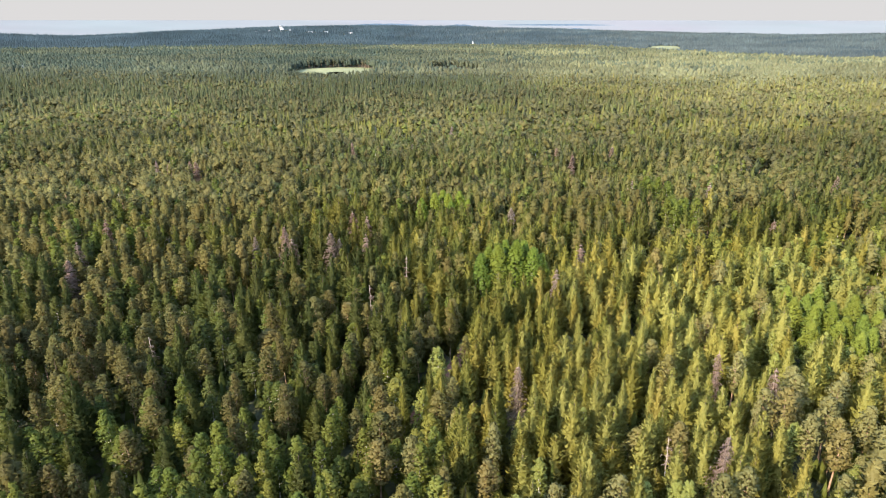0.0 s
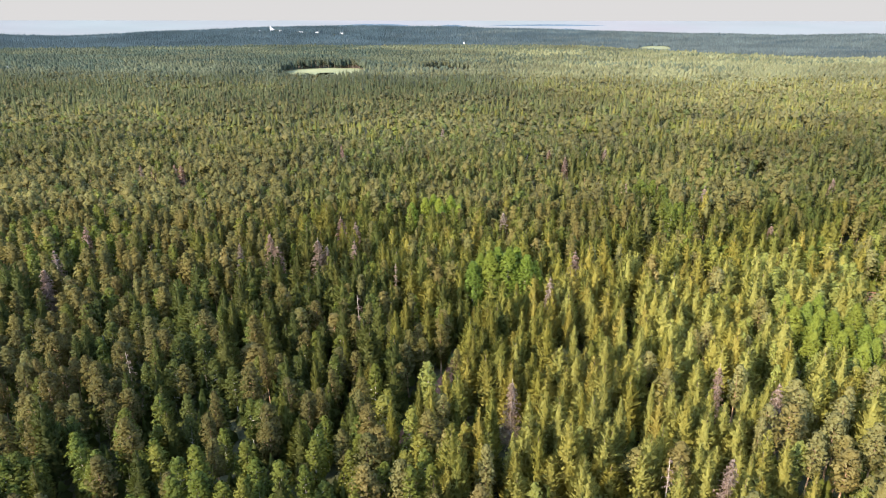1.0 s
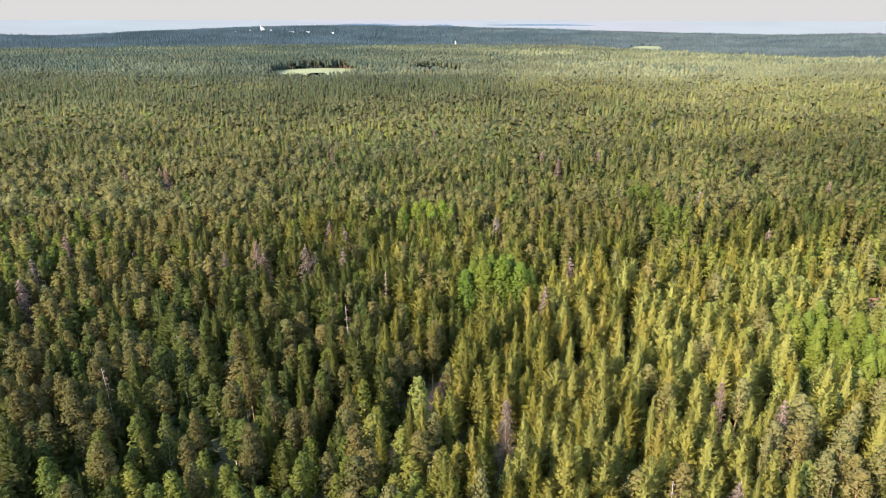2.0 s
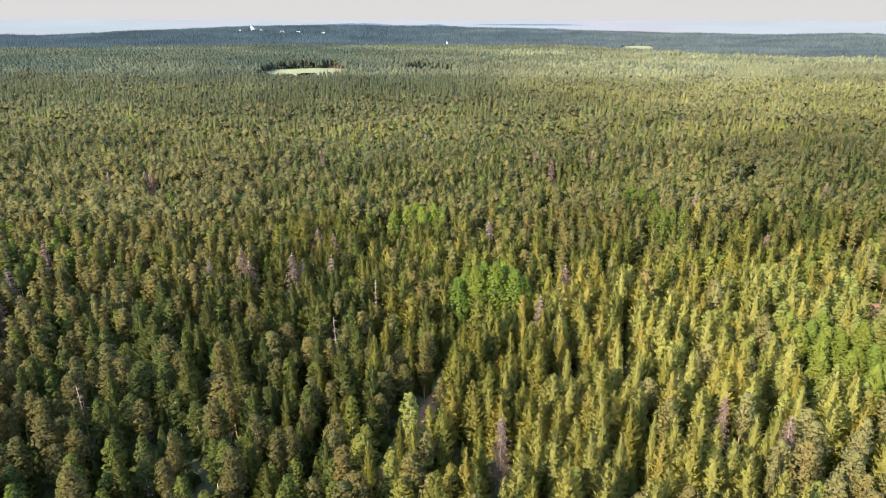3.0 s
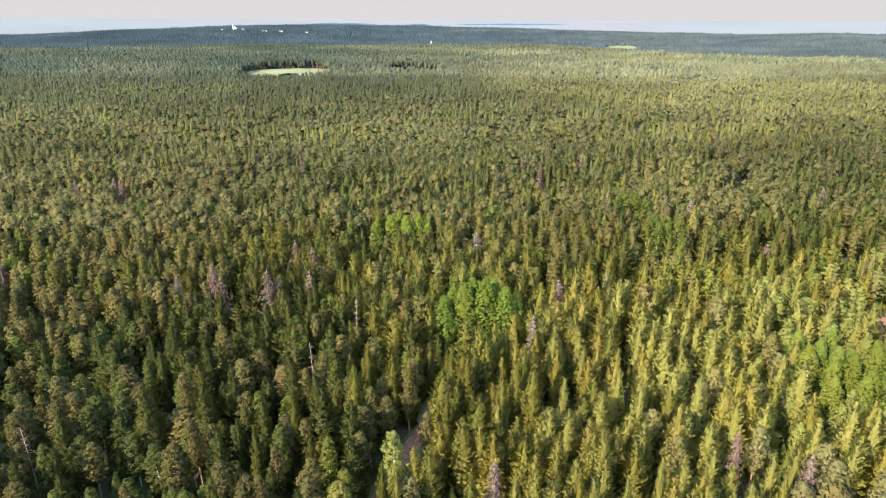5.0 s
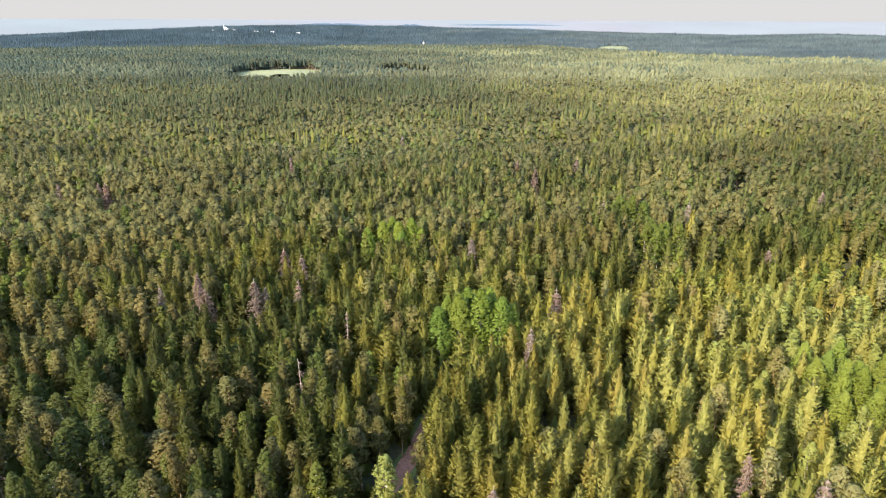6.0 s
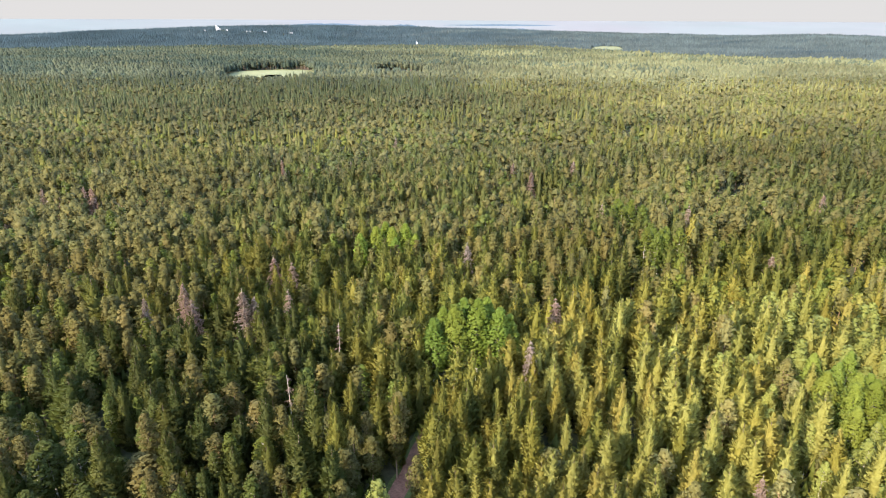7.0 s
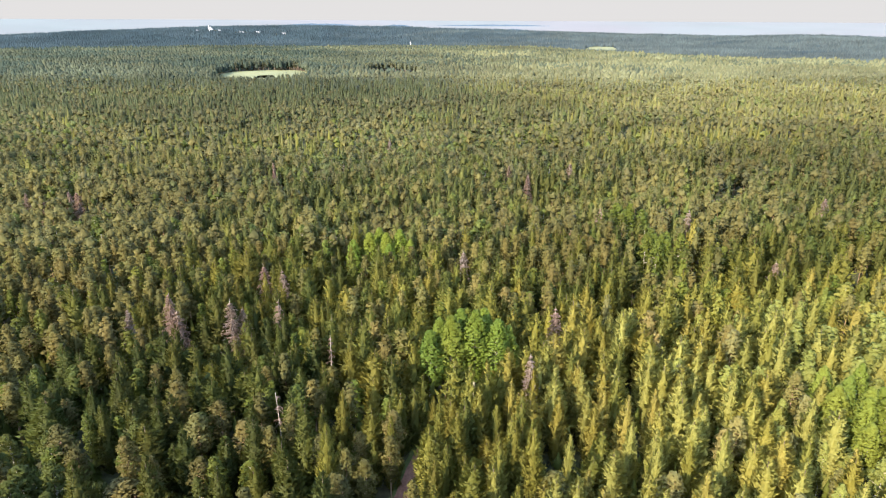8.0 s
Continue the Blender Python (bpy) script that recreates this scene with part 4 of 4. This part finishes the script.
def far_strip(x, y, rng, detail, wide, foliage_key=None):
    kind = kinds(x, y, rng)
    h, r = grown(kind, len(x), rng, x, y)
    for k, name in enumerate(SPECIES):
        m = kind == k
        r2 = np.random.default_rng(50 + 7 * detail + k)
        forms = []
        for _ in range(14):
            if detail > 2 and k:
                crown = lobed_crown(r2, 17.0, 0.25, 2.0, 2, 24, 0.56, 0.58)
            elif detail > 2:
                crown = tufted(r2, cone_tree(r2, 17.0, 1.5, 6, 2), 0.7, 24, 0.62)
            elif k == 0 or foliage_key == "far":
                crown = cone_tree(r2, 17.0, 2.0, 5 + detail // 2, detail)
            else:
                crown = blob_tree(r2, 17.0, 2.2, 5 if detail > 1 else 4, 1)
            forms.append((None, crown, 2.2))
        stand("far_" + name + "_stand", "distant " + WORDS[name], name, x[m], y[m], h[m], r[m] * wide, forms, rng, foliage_key=name + "_" + foliage_key if foliage_key in ("middle", "upland") else foliage_key)


# the same forest goes on under the camera and behind it
xs, ys = np.meshgrid(np.arange(-150, 151, 5.6), np.arange(-110, 76, 5.6))
x, y = (xs + rng.uniform(-2.4, 2.4, xs.shape)).ravel(), (ys + rng.uniform(-2.4, 2.4, xs.shape)).ravel()
under = (np.abs(x) < 48) & (y > -22)
for some, detail in ((under, 1), (~under, 0)):
    strip(x[some], y[some], kinds(x[some], y[some], rng), detail, 6, rng, 1.1)
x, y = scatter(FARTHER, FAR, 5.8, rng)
# haze painted in steps: the paler, bluer tones take over with distance
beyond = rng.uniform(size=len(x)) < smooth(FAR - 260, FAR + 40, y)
less_hazy = ~beyond & (rng.uniform(size=len(x)) < 0.6 * (1 - smooth(460, 640, y)))
far_strip(x[less_hazy], y[less_hazy], rng, 3, 1.32, "upland")
far_strip(x[~beyond & ~less_hazy], y[~beyond & ~less_hazy], rng, 3, 1.32, "middle")
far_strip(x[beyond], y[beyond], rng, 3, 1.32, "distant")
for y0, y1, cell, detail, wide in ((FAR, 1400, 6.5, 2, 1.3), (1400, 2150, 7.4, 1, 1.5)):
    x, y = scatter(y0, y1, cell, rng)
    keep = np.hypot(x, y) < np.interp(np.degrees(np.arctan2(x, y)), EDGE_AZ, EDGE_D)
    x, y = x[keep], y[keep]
    # patches of the darker, bluish dusky tone, commoner to the west
    dusky_share = smooth(0.46, 0.56, stand_noise(x, 1.7 * y, 85, 4.4)) * (0.95 - 0.6 * smooth(-0.2, 0.35, x / y)) * smooth(1000, 1120, y)
    dusky = rng.uniform(size=len(x)) < dusky_share
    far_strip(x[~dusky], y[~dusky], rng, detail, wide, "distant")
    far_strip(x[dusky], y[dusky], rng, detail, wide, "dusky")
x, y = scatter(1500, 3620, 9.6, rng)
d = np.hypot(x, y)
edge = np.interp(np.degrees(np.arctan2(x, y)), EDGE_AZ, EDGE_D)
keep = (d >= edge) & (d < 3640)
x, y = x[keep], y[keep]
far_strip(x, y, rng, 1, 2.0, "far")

# ---- undergrowth: young spruces and bushes between the trunks ----
x, y = scatter(76, 250, 4.0, rng, margin=5, jitter=0.5, sight_line=False)
off = (x - 1.9) / (y - 52)
# bushes kept low where the camera looks across to the track
beside = (off > -0.02) & (off < 0.09) & (y > 130) & (y < 176)
h, r = np.where(beside, rng.uniform(1.2, 3.0, len(x)), rng.uniform(3, 9.5, len(x))), rng.uniform(1.6, 2.6, len(x)) * np.where(beside, 0.6, 1.0)
stand("undergrowth", "young spruces and bushes filling the forest floor", "spruce", x, y, h, r, [(None, tufted(rng, cone_tree(rng, 17.0, 1.6, 6, 2), 0.8, 26, 0.6), 2.2) for k in range(6)], rng, foliage_key="young")

# ---- tall pines behind the meadow and the glade ----
a = rng.uniform(0.45, 2.35, 230)
d = rng.uniform(1.0, 1.10, 230)
c, w = np.cos(a), np.sin(a)
u, w = 74 * d * np.sign(c) * np.abs(c) ** 0.66, 150 * d * np.sign(w) * np.abs(w) ** 0.66
x, y = -193 + u * math.cos(0.1) - w * math.sin(0.1), 1140 + u * math.sin(0.1) + w * math.cos(0.1)
a = rng.uniform(0.5, 2.6, 120)
d = rng.uniform(1.0, 1.2, 120)
x, y = np.r_[x, 12 + 50 * d * np.cos(a)], np.r_[y, 1180 + 74 * d * np.sin(a)]
# dark spruce bark on these pines stands in for shade among the trunks
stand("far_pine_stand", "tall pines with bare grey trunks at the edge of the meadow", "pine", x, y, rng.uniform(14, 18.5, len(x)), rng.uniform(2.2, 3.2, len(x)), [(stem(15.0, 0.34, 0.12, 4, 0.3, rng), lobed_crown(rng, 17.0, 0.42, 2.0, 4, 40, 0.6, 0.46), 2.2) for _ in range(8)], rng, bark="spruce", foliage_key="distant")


# birches placed and sized to hide the meadow's dark near edge from the camera
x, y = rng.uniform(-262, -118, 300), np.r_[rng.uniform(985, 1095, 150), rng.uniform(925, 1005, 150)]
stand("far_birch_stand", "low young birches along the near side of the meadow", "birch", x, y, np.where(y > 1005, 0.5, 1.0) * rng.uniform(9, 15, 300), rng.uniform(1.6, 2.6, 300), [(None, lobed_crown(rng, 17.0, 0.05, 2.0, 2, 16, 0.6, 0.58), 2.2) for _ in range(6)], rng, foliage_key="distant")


# ---- far buildings ----


def box_bm(w, d, h, z=0.0, x=0.0, y=0.0, bevel=0.08):
    bm = bmesh.new()
    bmesh.ops.create_cube(bm, size=1.0)
    bmesh.ops.scale(bm, vec=(w, d, h), verts=bm.verts)
    bmesh.ops.translate(bm, vec=(x, y, z + h / 2), verts=bm.verts)
    bmesh.ops.bevel(bm, geom=bm.edges[:], offset=bevel, segments=1, affect="EDGES")
    return bm


def gable_bm(w, d, h, z, x=0.0, y=0.0, over=0.5):
    """A pitched roof with its ridge along x."""
    bm = bmesh.new()
    a, b = w / 2 + over, d / 2 + over
    low = [bm.verts.new((x + i * a, y + j * b, z)) for i, j in ((-1, -1), (1, -1), (1, 1), (-1, 1))]
    top = [bm.verts.new((x + i * a, y, z + h)) for i in (-1, 1)]
    for f in ((low[0], low[1], top[1], top[0]), (low[2], low[3], top[0], top[1]), (low[1], low[2], top[1]), (low[3], low[0], top[0]), tuple(reversed(low))):
        bm.faces.new(f)
    return bm


def spire_bm(r, h, z, x=0.0, y=0.0, sides=8):
    bm = bmesh.new()
    bmesh.ops.create_cone(bm, cap_ends=True, segments=sides, radius1=r, radius2=0.05 * r, depth=h)
    bmesh.ops.translate(bm, vec=(x, y, z + h / 2), verts=bm.verts)
    return bm


def drum_bm(r, h, z, x=0.0, y=0.0, sides=10):
    bm = bmesh.new()
    bmesh.ops.create_cone(bm, cap_ends=True, segments=sides, radius1=r, radius2=r * 0.97, depth=h)
    bmesh.ops.translate(bm, vec=(x, y, z + h / 2), verts=bm.verts)
    return bm


def dome_bm(r, z, x=0.0, y=0.0):
    bm = bmesh.new()
    bmesh.ops.create_uvsphere(bm, u_segments=12, v_segments=8, radius=r)
    bmesh.ops.scale(bm, vec=(1, 1, 1.25), verts=bm.verts)
    bmesh.ops.translate(bm, vec=(x, y, z), verts=bm.verts)
    return bm


def thing_at(name, x, y, turn, label, category, group="", size=1.0):
    foot = new(name)
    foot.matrix_basis = pose(x, y, float(land(x, y)) - 0.3, 0, 0, turn) @ Matrix.Scale(size, 4)
    return tagged(foot, label, category, group)


def window_row(parent, xs, y, z, w, h):
    for wx in xs:
        part("window", box_bm(w, 0.2, h, z, wx, y, 0.02), GLASS, parent)


church = thing_at("church", 107, 2698, 8, "white church with a tall pointed bell tower among trees", "church", size=0.66)
nave = part("nave", box_bm(13, 10, 14, 0, -5), LIME, church)
window_row(nave, (-2.5, 0.5), -5.05, 6, 1.2, 4)
part("roof", gable_bm(13, 10, 5, 14, -5), ROOF_GREY, church)
tower = part("tower", box_bm(6.5, 6.5, 22, 0, -9), LIME, church)
window_row(tower, (-9,), -3.3, 14, 1.6, 4)
part("belfry", drum_bm(2.8, 7, 22, -9, 0, 8), LIME, church)
part("spire", spire_bm(1.9, 14, 29, -9), ROOF_DARK, church)

abbey = thing_at("monastery", -790, 3204, 12, "tall white monastery church with a pointed bell tower", "monastery", size=0.66)
tower = part("bell_tower", box_bm(7, 7, 24, 0, -9, -2), LIME, abbey)
window_row(tower, (-9,), -5.55, 15, 1.6, 4)
part("belfry", drum_bm(3.0, 5, 24, -9, -2, 8), LIME, abbey)
part("spire", spire_bm(2.8, 12, 29, -9, -2), LIME, abbey)
cathedral = part("cathedral", box_bm(14, 14, 21, 0, 1, 4), LIME, abbey)
window_row(cathedral, (-3, 1, 5), -3.05, 8, 1.4, 5)
part("cathedral_roof", gable_bm(14, 14, 4, 21, 1, 4), ROOF_GREY, abbey)
part("drum", drum_bm(2.6, 5, 23, 1, 4), LIME, abbey)
part("dome", dome_bm(2.9, 29, 1, 4), ROOF_GREY, abbey)
hall = part("hall", box_bm(14, 12, 13, 0, 12, 2), LIME, abbey)
window_row(hall, (8, 12, 16), -4.05, 5, 1.4, 4)
part("hall_roof", gable_bm(14, 12, 3.5, 13, 12, 2), ROOF_GREY, abbey)


def house(x, y, w, d, h, turn, label, roof=None):
    home = thing_at("house", x, y, turn, label, "house", "houses of the far village", size=0.75)
    body = part("wall", box_bm(w, d, h), LIME, home)
    count = max(2, int(w // 4))
    window_row(body, [(-0.5 + (k + 0.5) / count) * (w - 1) for k in range(count)], -d / 2 - 0.02, h * 0.35, 1.2, 1.6)
    part("roof", gable_bm(w, d, 3.2, h), roof or ROOF_GREY, home)


house(-742, 3170, 9, 9, 9, 10, "small white chapel house with a pale grey roof")
house(-845, 3190, 10, 8, 8, 0, "white house with a pale grey roof beside the monastery")
house(-905, 3180, 10, 8, 6, 25, "small white house with a pale grey roof")
house(-640, 3140, 22, 9, 6, 15, "long white house with a pale grey roof")
house(-565, 3140, 24, 10, 7, -25, "long white house with a pale grey roof")
house(-450, 3118, 22, 10, 7, 5, "long white house with a pale grey roof")

chapel = thing_at("chapel", -677, 1055, 20, "small white chapel tower rising above dark forest", "chapel", size=0.72)
part("body", box_bm(7, 6, 9), LIME, chapel)
part("roof", gable_bm(7, 6, 3, 9), ROOF_DARK, chapel)
part("tower", box_bm(3.6, 3.6, 18, 0, -3.5), LIME, chapel)
part("spire", spire_bm(2.4, 6, 18, -3.5), ROOF_GREY, chapel)


# ---- far islands on the sea ----
def island(az, d, length, depth, height, label):
    rng = np.random.default_rng(int(az * 10) + 500)
    a = radians(az)
    cx, cy = d * math.sin(a), d * math.cos(a)
    v, f = [], []
    rings, n = (1.0, 0.8, 0.5, 0.2), 40
    for i, k in enumerate(rings):
        for j in range(n):
            t = 2 * math.pi * j / n
            u, w = k * length / 2 * math.cos(t), k * depth / 2 * math.sin(t)
            x, y = cx + u * math.cos(a) + w * math.sin(a), cy - u * math.sin(a) + w * math.cos(a)
            z = float(sea_height(x, y)) - 1 + height * (1 - k ** 2) * (1 + 0.35 * math.sin(3 * t + az)) + (rng.uniform(0, 2.5) if 0 < i else 0)
            v.append((x, y, z))
    for i in range(3):
        for j in range(n):
            p, q = i * n + j, i * n + (j + 1) % n
            f += [(p, q, q + n), (p, q + n, p + n)]
    v.append((cx, cy, float(sea_height(cx, cy)) + height))
    f += [(3 * n + j, 3 * n + (j + 1) % n, 4 * n) for j in range(n)]
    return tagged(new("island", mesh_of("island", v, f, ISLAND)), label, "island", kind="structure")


island(1.0, 4430, 210, 60, 11, "small dark wooded island far out at sea")
island(9.2, 4530, 820, 50, 6, "long low wooded island far out at sea")
island(10.9, 4215, 150, 50, 10, "low wooded island far out at sea")
island(-5.5, 4520, 520, 50, 8, "thin low island on the horizon")
